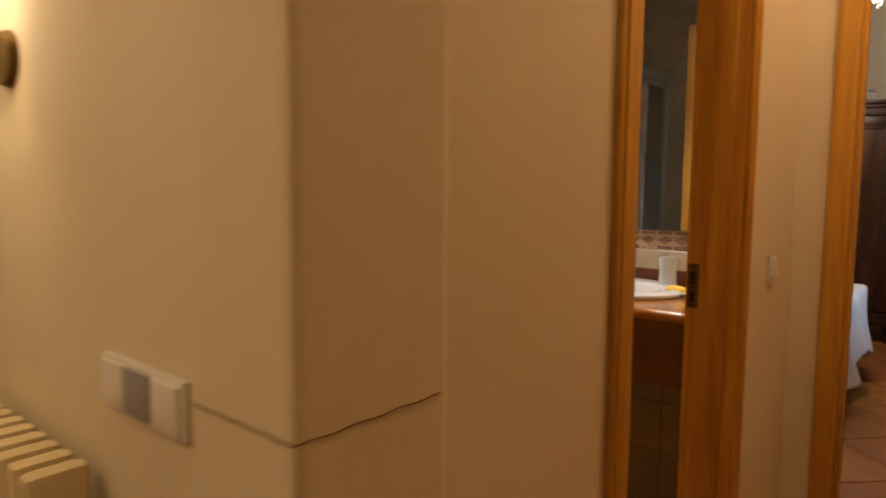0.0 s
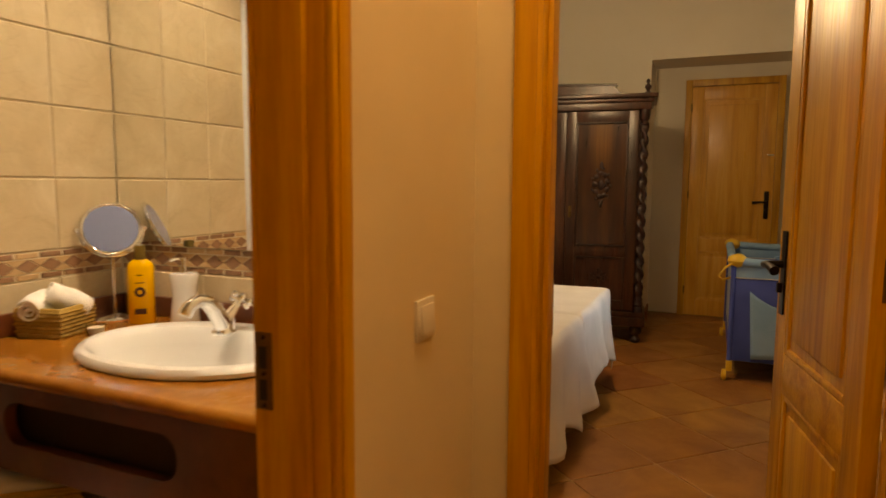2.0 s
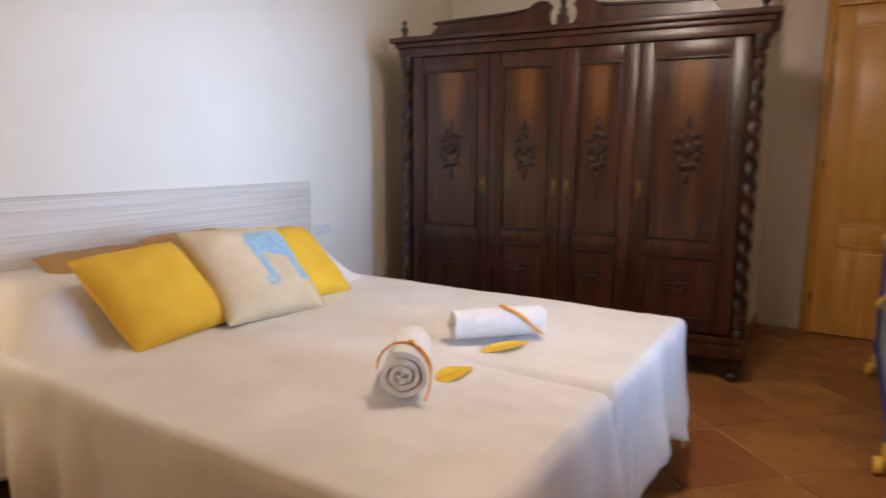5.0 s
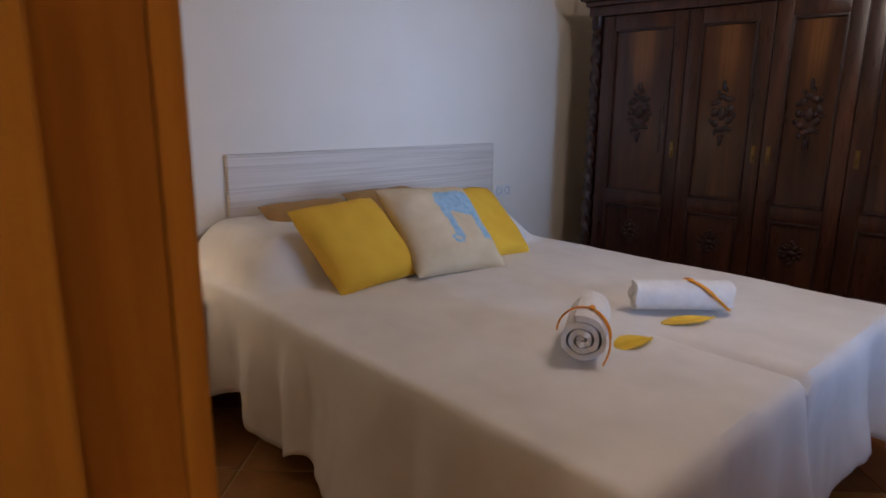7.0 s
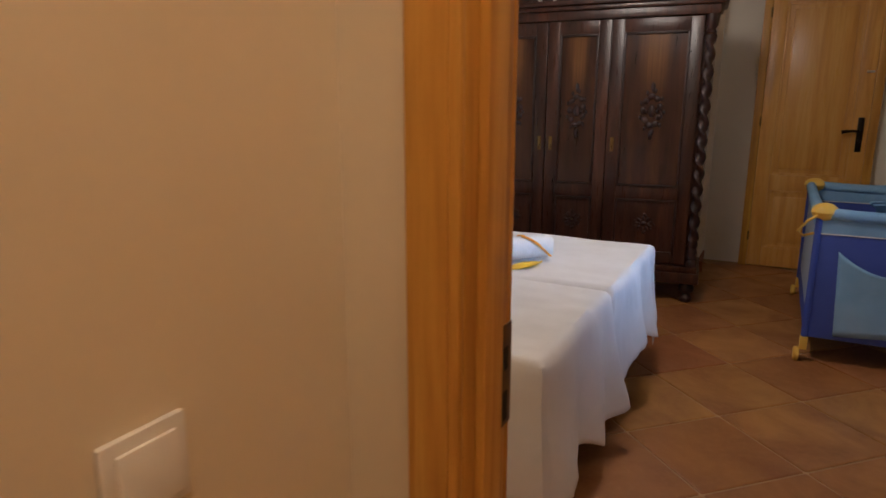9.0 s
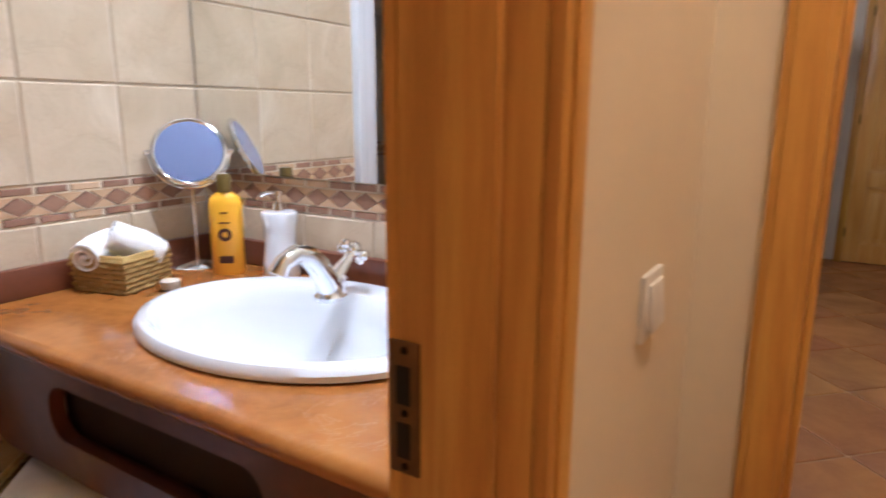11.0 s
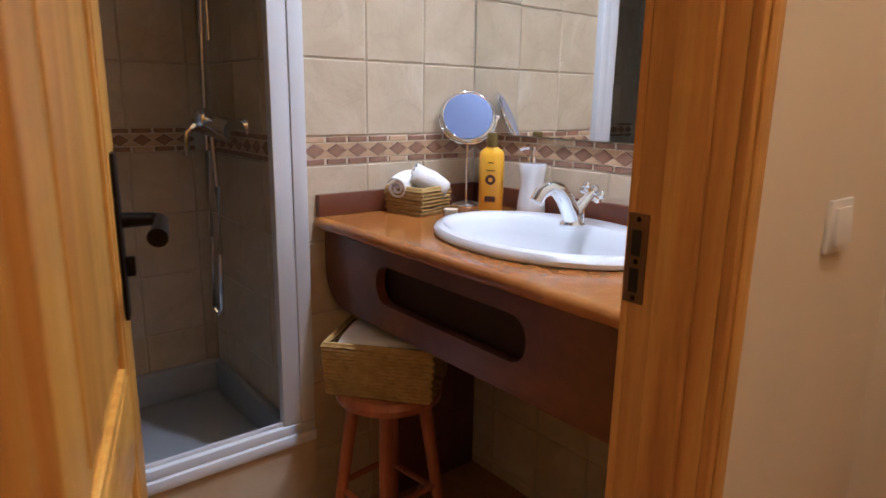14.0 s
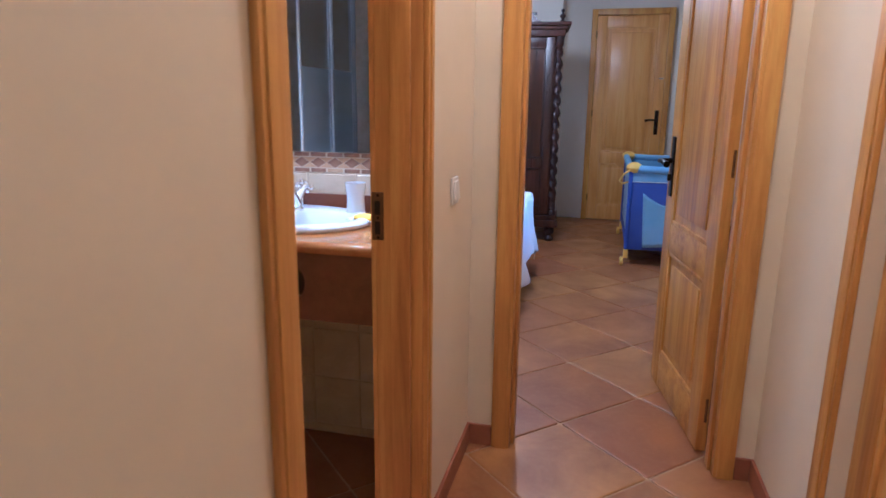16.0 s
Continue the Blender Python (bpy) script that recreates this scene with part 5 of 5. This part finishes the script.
tagged(part("folded_towel", bm, TOWEL), "folded white towel in the woven basket", "towel")

st = thing("stool", (-1.2, 1.63, 0), "small round wooden stool under the worktop", "stool")
part("seat", lathe(bmnew(), ((0, 0.435), (0.11, 0.435), (0.128, 0.445), (0.13, 0.46), (0.12, 0.473), (0, 0.475)), (-1.2, 1.63, 0), 32), STOOL_WOOD, st)
for k in range(4):
    a = 0.9 + k * 1.5708
    p0 = (-1.2 + 0.085 * math.cos(a), 1.63 + 0.085 * math.sin(a), 0.437)
    p1 = (-1.2 + 0.145 * math.cos(a), 1.63 + 0.145 * math.sin(a), 0.0)
    part("leg", tube(bmnew(), [p0, p1], 0.014, 10, radii=[0.017, 0.014]), STOOL_WOOD, st)
    b = a + 1.5708
    q0 = Vector((-1.2 + 0.12 * math.cos(a), 1.63 + 0.12 * math.sin(a), 0.18 + 0.02 * (k % 2)))
    q1 = Vector((-1.2 + 0.12 * math.cos(b), 1.63 + 0.12 * math.sin(b), 0.18 + 0.02 * (k % 2)))
    part("stretcher", tube(bmnew(), [q0, q1], 0.008, 8), STOOL_WOOD, st)

# magnifying mirror on its stand
mg = thing("vanity_mirror", (-1.345, 2.005, 0.86), "round chrome magnifying mirror on a slim stand", "mirror")
MX, MY = -1.354, 1.997
part("foot", lathe(bmnew(), ((0, 0), (0.058, 0), (0.06, 0.004), (0.052, 0.01), (0.012, 0.016), (0, 0.017)), (MX, MY, 0.86), 32), CHROME, mg)
part("stem", tube(bmnew(), [(MX, MY, 0.87), (MX, MY, 1.03)], 0.0045, 10), CHROME, mg)
mm = pose(MX, MY, 1.105, 0, 0, 52) @ pose(0, 0, 0, 64, 0, 0)
disc = lathe(bmnew(), ((0, 0.006), (0.067, 0.006)), (0, 0, 0), 48)
bmesh.ops.transform(disc, matrix=mm, verts=disc.verts)
ring = tube(bmnew(), [mm @ Vector((0.071 * math.cos(k * 0.1309), 0.071 * math.sin(k * 0.1309), 0)) for k in range(48)], 0.0065, 10, True)
rg = part("rim", ring, CHROME, mg)
part("glass", disc, MIRROR_BLUE, rg, "mirror glass")
bk = lathe(bmnew(), ((0, -0.004), (0.067, -0.004)), (0, 0, 0), 48)
bmesh.ops.transform(bk, matrix=mm, verts=bk.verts)
part("back", bk, MIRROR, rg)
fork = [mm @ Vector((0.08 * math.cos(a), 0.08 * math.sin(a), 0)) for a in [3.1416 + k * 3.1416 / 20 for k in range(21)]]
part("yoke", tube(bmnew(), fork, 0.003, 8), CHROME, mg)
for s in (-1, 1):
    kb = bmnew()
    blob(kb, mm @ Vector((s * 0.083, 0, 0)), (0.007, 0.007, 0.007))
    part("knob", kb, CHROME, mg)


def extruded_oval(profile, at, sx, sy, turn, n=28):
    bm = bmnew()
    return lathe(bm, profile, at, n, pose(0, 0, 0, 0, 0, turn) @ Matrix.Diagonal((sx, sy, 1, 1)))


bo = thing("lotion_bottle", (-1.242, 1.988, 0.86), "yellow shampoo bottle with a gold-green cap", "bottle")
part("body", extruded_oval(((0, 0), (0.03, 0), (0.033, 0.005), (0.033, 0.145), (0.03, 0.158), (0.018, 0.168), (0.014, 0.172), (0, 0.172)), (-1.242, 1.988, 0.86), 1.0, 0.62, 40), BOTTLE_Y, bo)
part("cap", lathe(bmnew(), ((0, 0.17), (0.0145, 0.17), (0.0145, 0.203), (0.012, 0.207), (0, 0.207)), (-1.242, 1.988, 0.86), 20), CAP_GOLD, bo, "gold-green screw cap")
fm = pose(-1.242, 1.988, 0.86, 0, 0, 40)
for z, r in ((0.085, 0.0135),):
    em = lathe(bmnew(), ((0.006, 0), (r, 0), (r, 0.0008), (0.006, 0.0008)), (0, 0, 0), 20)
    bmesh.ops.transform(em, matrix=fm @ pose(0, -0.0208, z, 90, 0, 0), verts=em.verts)
    part("round_emblem", em, BROWN_INK, bo, "round brown emblem")
for x0, x1, z0, z1 in ((-0.014, 0.014, 0.026, 0.041), (-0.007, 0.007, 0.128, 0.131), (-0.011, 0.011, 0.108, 0.1105)):
    part("label_bar", box(bmnew(), x0, -0.0212, z0, x1, -0.0195, z1, 0, fm), BROWN_INK, bo)

dp = thing("soap_dispenser", (-1.138, 2.035, 0.86), "white waisted ceramic soap dispenser with chrome pump", "dispenser")
part("body", lathe(bmnew(), ((0, 0), (0.036, 0), (0.038, 0.004), (0.036, 0.03), (0.031, 0.07), (0.033, 0.1), (0.037, 0.128), (0.035, 0.133), (0, 0.135)), (-1.138, 2.035, 0.86), 28), CERAMIC, dp)
pb = lathe(bmnew(), ((0, 0.135), (0.012, 0.135), (0.012, 0.15), (0.005, 0.152), (0.005, 0.165), (0.011, 0.167), (0.011, 0.175), (0, 0.176)), (-1.138, 2.035, 0.86), 16)
tube(pb, [(-1.138, 2.035, 1.031), (-1.153, 2.02, 1.031), (-1.161, 2.01, 1.026)], 0.004, 8)
part("pump", pb, CHROME, dp, "chrome pump")

cp = thing("tumbler", (-0.7, 1.94, 0.86), "white waisted ceramic tumbler on the worktop", "tumbler")
part("cup", lathe(bmnew(), ((0, 0), (0.032, 0), (0.033, 0.004), (0.029, 0.04), (0.028, 0.07), (0.034, 0.115), (0.031, 0.115), (0.025, 0.07), (0.026, 0.01), (0, 0.008)), (-0.7, 1.94, 0.86), 28), CERAMIC, cp)
sd = thing("soap_dish", (-0.635, 1.845, 0.86), "white oval soap dish with yellow soap", "soap dish")
part("dish", lathe(bmnew(), ((0, 0), (0.03, 0), (0.052, 0.014), (0.05, 0.017), (0.03, 0.006), (0, 0.005)), (-0.635, 1.845, 0.86), 28, None, 1.1, 0.75), CERAMIC, sd)
bm = bmnew()
blob(bm, (-0.635, 1.845, 0.881), (0.036, 0.024, 0.013), None, 16)
tagged(part("soap_bar", bm, YELLOW_SOAP), "yellow soap bar in the white dish", "soap")
cd = thing("tea_light", (-1.235, 1.845, 0.86), "small tea light in a clear glass", "candle")
part("wax", lathe(bmnew(), ((0, 0), (0.016, 0), (0.018, 0.014), (0, 0.015)), (-1.235, 1.845, 0.864), 18), WAX, cd)
part("holder", lathe(bmnew(), ((0, 0), (0.02, 0), (0.024, 0.024), (0.022, 0.024), (0.018, 0.003), (0, 0.003)), (-1.235, 1.845, 0.86), 20), GLASS, cd)

wm = thing("wall_mirror", (-0.95, YM - 0.004, 1.058), "large frameless bathroom mirror above the tiled border", "mirror")
part("mirror_glass", B(XB + 0.002, YM - 0.009, 1.058, XLB - 0.003, YM - 0.003, 2.1), MIRROR, wm, smooth=False)


# shower
sh = thing("shower_enclosure", (XB, 1.1, 0), "white framed sliding shower enclosure with frosted panes", "shower")
Z0, Z1 = 0.3, 1.86
SY0 = 0.42
part("plinth", B(XB - 0.02, SY0, 0, XB + 0.02, YS + 0.03, 0.27, 0.003), STONE_TILE, sh, "tiled shower step")
part("sill", B(XB - 0.03, SY0, 0.27, XB + 0.03, YS + 0.03, 0.3, 0.006), ALU_WHITE, sh)
bm = bmnew()
box(bm, XB - 0.014, SY0, 0.3, XB + 0.022, YS + 0.03, 0.325, 0.005)
box(bm, XB + 0.0, SY0, 0.325, XB + 0.008, YS + 0.03, 0.335, 0.001)
part("bottom_track", bm, ALU_WHITE, sh)
bm = bmnew()
box(bm, XB - 0.02, SY0, Z1, XB + 0.026, YS + 0.03, Z1 + 0.05, 0.006)
box(bm, XB - 0.016, SY0, Z1 - 0.012, XB + 0.022, YS + 0.03, Z1, 0.003)
part("top_rail", bm, ALU_WHITE, sh)
bm = bmnew()
box(bm, XB - 0.014, YS - 0.008, 0.325, XB + 0.022, YS + 0.03, Z1 - 0.012, 0.004)
box(bm, XB - 0.01, YS - 0.055, 0.325, XB + 0.018, YS - 0.008, Z1 - 0.012, 0.004)
part("wall_post", bm, ALU_WHITE, sh)
part("wall_post", B(XB - 0.014, SY0, 0.325, XB + 0.022, SY0 + 0.03, Z1 - 0.012, 0.004), ALU_WHITE, sh)
for a, b, xo in ((0.74, 1.115, -0.006), (0.45, 0.76, 0.012)):
    pf = bmnew()
    for q in ((a, 0.335, a + 0.022, Z1 - 0.012), (b - 0.022, 0.335, b, Z1 - 0.012), (a, 0.335, b, 0.36), (a, Z1 - 0.04, b, Z1 - 0.012)):
        box(pf, XB + xo - 0.006, q[0], q[1], XB + xo + 0.006, q[2], q[3], 0.003)
    fr = part("sliding_frame", pf, ALU_WHITE, sh)
    for z0, z1, mt, lb in ((0.36, 1.4, SHOWER_GLASS, "bluish frosted pane"), (1.402, Z1 - 0.04, GLASS, "clear upper pane")):
        pane = part("pane", B(XB + xo - 0.002, a + 0.022, z0, XB + xo + 0.002, b - 0.022, z1), mt, fr, lb)
        pane.visible_shadow = False

tr = thing("shower_tray", (-1.72, 1.1, 0.1), "raised white acrylic shower tray", "shower tray")
bm = bmnew()
box(bm, XS, SY0, 0.0, XB - 0.02, YS, 0.2)
part("floor_pan", bm, TRAY, tr)
bm = bmnew()
for q in ((XS, SY0, XS + 0.04, YS), (XB - 0.06, SY0, XB - 0.021, YS), (XS + 0.04, SY0, XB - 0.06, SY0 + 0.04), (XS + 0.04, YS - 0.03, XB - 0.06, YS)):
    box(bm, q[0], q[1], 0.2, q[2], q[3], 0.3, 0.012)
part("rim", bm, TRAY, tr)
part("drain", lathe(bmnew(), ((0, 0.004), (0.04, 0.004), (0.045, 0)), (-1.75, 1.1, 0.2), 24), CHROME, tr)

mx = thing("shower_mixer", (-1.78, YS - 0.05, 1.08), "chrome shower mixer on the tiled wall with hose", "shower mixer")
body = tube(bmnew(), [(-1.9, YS - 0.055, 1.075), (-1.87, YS - 0.055, 1.075), (-1.68, YS - 0.05, 1.06), (-1.64, YS - 0.05, 1.06)], 0.02, 16, radii=[0.028, 0.032, 0.032, 0.03])
part("valve_body", body, CHROME, mx)
for x in (-1.85, -1.7):
    part("wall_flange", lathe(bmnew(), ((0, 0), (0.026, 0), (0.02, 0.02), (0.012, 0.05), (0, 0.05)), (x, YS, 1.07), 18, pose(0, 0, 0, 90, 0, 0)), CHROME, mx)
lv = bmnew()
blob(lv, (-1.81, YS - 0.075, 1.09), (0.03, 0.03, 0.03), None, 16)
tube(lv, [(-1.81, YS - 0.09, 1.08), (-1.81, YS - 0.12, 1.05), (-1.81, YS - 0.125, 0.985)], 0.008, 8)
part("lever", lv, CHROME, mx, "curved chrome lever")
hose = [(-1.8, YS - 0.055, 1.05), (-1.8, YS - 0.05, 0.9), (-1.81, YS - 0.05, 0.7), (-1.825, YS - 0.05, 0.53), (-1.84, YS - 0.055, 0.51), (-1.855, YS - 0.06, 0.53), (-1.845, YS - 0.06, 0.75), (-1.83, YS - 0.06, 1.0), (-1.825, YS - 0.06, 1.25), (-1.82, YS - 0.05, 1.55), (-1.82, YS - 0.05, 1.85)]
part("hose", tube(bmnew(), hose, 0.0075, 10), CHROME, mx, "flexible chrome shower hose")
part("rail", tube(bmnew(), [(-1.85, YS - 0.03, 1.3), (-1.85, YS - 0.03, 1.95)], 0.009, 10), CHROME, mx)
hd = lathe(bmnew(), ((0, 0), (0.04, 0.004), (0.042, 0.014), (0.015, 0.03), (0, 0.03)), (0, 0, 0), 24)
bmesh.ops.transform(hd, matrix=pose(-1.82, YS - 0.11, 1.9, 215, 0, 0), verts=hd.verts)
part("shower_head", hd, CHROME, mx)

for lx, ly in ((-1.08, 1.78), (-0.68, 1.78)):
    cl = thing("ceiling_spot", (lx, ly, BTOP), "recessed round ceiling spot, lit", "lamp", "bathroom ceiling spots")
    part("ring", lathe(bmnew(), ((0.03, -0.002), (0.03, -0.008), (0.045, -0.006), (0.048, 0.0)), (lx, ly, BTOP), 24), CHROME, cl)
    part("bulb", lathe(bmnew(), ((0, -0.004), (0.028, -0.004)), (lx, ly, BTOP), 20), SPOT_GLOW, cl)

# ---- tiles ----
TW, TH, GAP = 0.1815, 0.1852, 0.003


def tile_mesh(name, w, h, t, bev, mat):
    """A thin bevelled tile, its face in local x, z, standing out along -y."""
    bm = bmnew()
    outer = [(-w / 2, -h / 2), (w / 2, -h / 2), (w / 2, h / 2), (-w / 2, h / 2)]
    a = [bm.verts.new((x, 0, z)) for x, z in outer]
    b = [bm.verts.new((x, -t + bev, z)) for x, z in outer]
    c = [bm.verts.new((x - math.copysign(bev, x), -t, z - math.copysign(bev, z))) for x, z in outer]
    bm.faces.new(c)
    for p, q in ((a, b), (b, c)):
        for i in range(4):
            bm.faces.new((p[i], p[(i + 1) % 4], q[(i + 1) % 4], q[i]))
    bmesh.ops.recalc_face_normals(bm, faces=bm.faces)
    me = bpy.data.meshes.new(name)
    bm.to_mesh(me)
    bm.free()
    me.materials.append(mat)
    return me


wall_b = bpy.data.objects["wall_bathroom"]
MESHES = {}
rnd = random.Random(4)


def put(name, me, m, parent):
    o = new(name, me)
    o.parent, o.matrix_parent_inverse = parent, parent.matrix_basis.inverted()
    o.matrix_basis = m
    return o


def wall_tiles(origin, turn, length, z_ranges, first=0.0):
    """Courses of tiles along a wall: local x runs from the origin, the face looks along local -y."""
    base = pose(*origin, 0, 0, turn)
    lows = [z for z in z_ranges if z[1] < 1.0]
    for some in (lows, [z for z in z_ranges if z[1] > 1.0]):
        if some:
            part("grout_bed", box(bmnew(), 0, -0.0088, min(z[0] for z in some), length, 0.002, max(z[1] for z in some), 0, base), GROUT, wall_b, smooth=False)
    for z0, z1 in z_ranges:
        x = -first
        while x < length - 0.01:
            a, b = max(x, 0), min(x + TW, length)
            if b - a > 0.02:
                key = (round(b - a, 3), round(z1 - z0, 3))
                if key not in MESHES:
                    MESHES[key] = tile_mesh("tile", b - a - GAP, z1 - z0 - GAP, 0.012, 0.003, STONE_TILE)
                put("tile", MESHES[key], base @ pose((a + b) / 2, -0.0008 * rnd.random(), (z0 + z1) / 2, rnd.uniform(-0.25, 0.25), 0, rnd.uniform(-0.25, 0.25)), wall_b)
            x += TW


LOW = [(0.985 - 0.19 * (k + 1), 0.985 - 0.19 * k) for k in range(5)] + [(0.0, 0.035)]
HIGH = [(1.056 + TH * k, 1.056 + TH * (k + 1)) for k in range(7)]
ALL = LOW + HIGH
P_TILE = tile_mesh("border_tile", 0.055, 0.013, 0.012, 0.0015, FRIEZE_BROWN)
P_TAN = tile_mesh("border_tile", 0.055, 0.013, 0.012, 0.0015, FRIEZE_TAN)


def diamond_mesh(mat, w, h, tri=0):
    bm = bmnew()
    pts = [(-w / 2, 0), (0, -h / 2), (w / 2, 0), (0, h / 2)] if not tri else ([(-w / 2, h / 2), (0, 0), (w / 2, h / 2)] if tri > 0 else [(-w / 2, -h / 2), (w / 2, -h / 2), (0, 0)])
    a = [bm.verts.new((x, 0, z)) for x, z in pts]
    b = [bm.verts.new((x * 0.96, -0.0125, z * 0.96) if not tri else (x * 0.96, -0.0125, z)) for x, z in pts]
    bm.faces.new(b)
    for i in range(len(a)):
        bm.faces.new((a[i], a[(i + 1) % len(a)], b[(i + 1) % len(a)], b[i]))
    bmesh.ops.recalc_face_normals(bm, faces=bm.faces)
    me = bpy.data.meshes.new("diamond_tile")
    bm.to_mesh(me)
    bm.free()
    me.materials.append(mat)
    return me


DIA = diamond_mesh(FRIEZE_BROWN, 0.058, 0.036)
DIA2 = diamond_mesh(FRIEZE_TAN, 0.052, 0.034, 1)
DIA3 = diamond_mesh(FRIEZE_TAN, 0.052, 0.034, -1)


def frieze(origin, turn, length):
    base = pose(*origin, 0, 0, turn)
    bd = bmnew()
    box(bd, 0, -0.0095, 0.985, length, 0.004, 1.056, 0, base)
    bed_ = part("frieze_bed", bd, FRIEZE_GROUT, wall_b, "pale grout bed of the tiled border", smooth=False)
    k = 0
    while (k + 1) * 0.062 < length + 0.01:
        x = (k + 0.5) * 0.062
        for z in (0.9935, 1.0475):
            put("border_tile", P_TILE if rnd.random() < 0.8 else P_TAN, base @ pose(min(x, length - 0.03), 0, z), wall_b)
        if x < length - 0.02:
            put("diamond_tile", DIA, base @ pose(x, 0, 1.0205), wall_b)
        if x + 0.06 < length:
            put("diamond_tile", DIA2, base @ pose(x + 0.031, 0, 1.0205), wall_b)
            put("diamond_tile", DIA3, base @ pose(x + 0.031, 0, 1.0205), wall_b)
        k += 1


# end wall beside the mirror (looks along +x), mirror wall (along -y), shower back and side walls
wall_tiles((XB - 0.012, YS + 0.03, 0), 90, YM - YS - 0.03, ALL, 0.0)
frieze((XB - 0.012, YS + 0.03, 0), 90, YM - YS - 0.03)
wall_tiles((XB, YM + 0.012, 0), 0, XLB - XB, LOW + [(2.1, 2.4)], 0.06)
frieze((XB, YM + 0.012, 0), 0, XLB - XB)
wall_tiles((XS - 0.012, SY0, 0), 90, YS - SY0, [z for z in ALL if z[1] > 0.25], 0.05)
frieze((XS - 0.012, SY0, 0), 90, YS - SY0)
wall_tiles((XS, YS + 0.012, 0), 0, XB - XS - 0.02, [z for z in ALL if z[1] > 0.25], 0.1)
frieze((XS, YS + 0.012, 0), 0, XB - XS - 0.02)

# floor: square terracotta tiles laid on the diagonal
HD = 0.313
SIDE = HD * math.sqrt(2)


def floor_tile():
    bm = bmnew()
    h = (SIDE - 0.008) / 2
    rows = []
    for r, z in ((h, -0.008), (h, -0.002), (h - 0.006, 0.0)):
        rows.append([bm.verts.new((sx * (r - q), sy * r, z)) if k % 2 == 0 else bm.verts.new((sx * r, sy * (r - q), z))
                     for k, (sx, sy, q) in enumerate(((-1, -1, 0.006), (-1, -1, 0.006), (-1, 1, 0.006), (-1, 1, 0.006), (1, 1, 0.006), (1, 1, 0.006), (1, -1, 0.006), (1, -1, 0.006)))])
    order = [0, 1, 3, 2, 4, 5, 7, 6]
    rows = [[r[i] for i in order] for r in rows]
    bm.faces.new(rows[2])
    for p, q in zip(rows, rows[1:]):
        for i in range(8):
            bm.faces.new((p[i], p[(i + 1) % 8], q[(i + 1) % 8], q[i]))
    bmesh.ops.recalc_face_normals(bm, faces=bm.faces)
    me = bpy.data.meshes.new("floor_tile")
    bm.to_mesh(me)
    bm.free()
    me.materials.append(TERRACOTTA)
    return me


FT = floor_tile()
for i in range(-16, 17):
    for j in range(-16, 17):
        x, y = 0.274 + HD * (i + j), 2.39 + HD * (i - j)
        if -2.9 < x < 2.1 and -2.1 < y < 7.3 and not (x < -0.6 and y < 0.0 and y < -1.2):
            put("floor_tile", FT, pose(x, y, -0.0012 * rnd.random(), 0, 0, 45 + 90 * rnd.randrange(4)), floor)
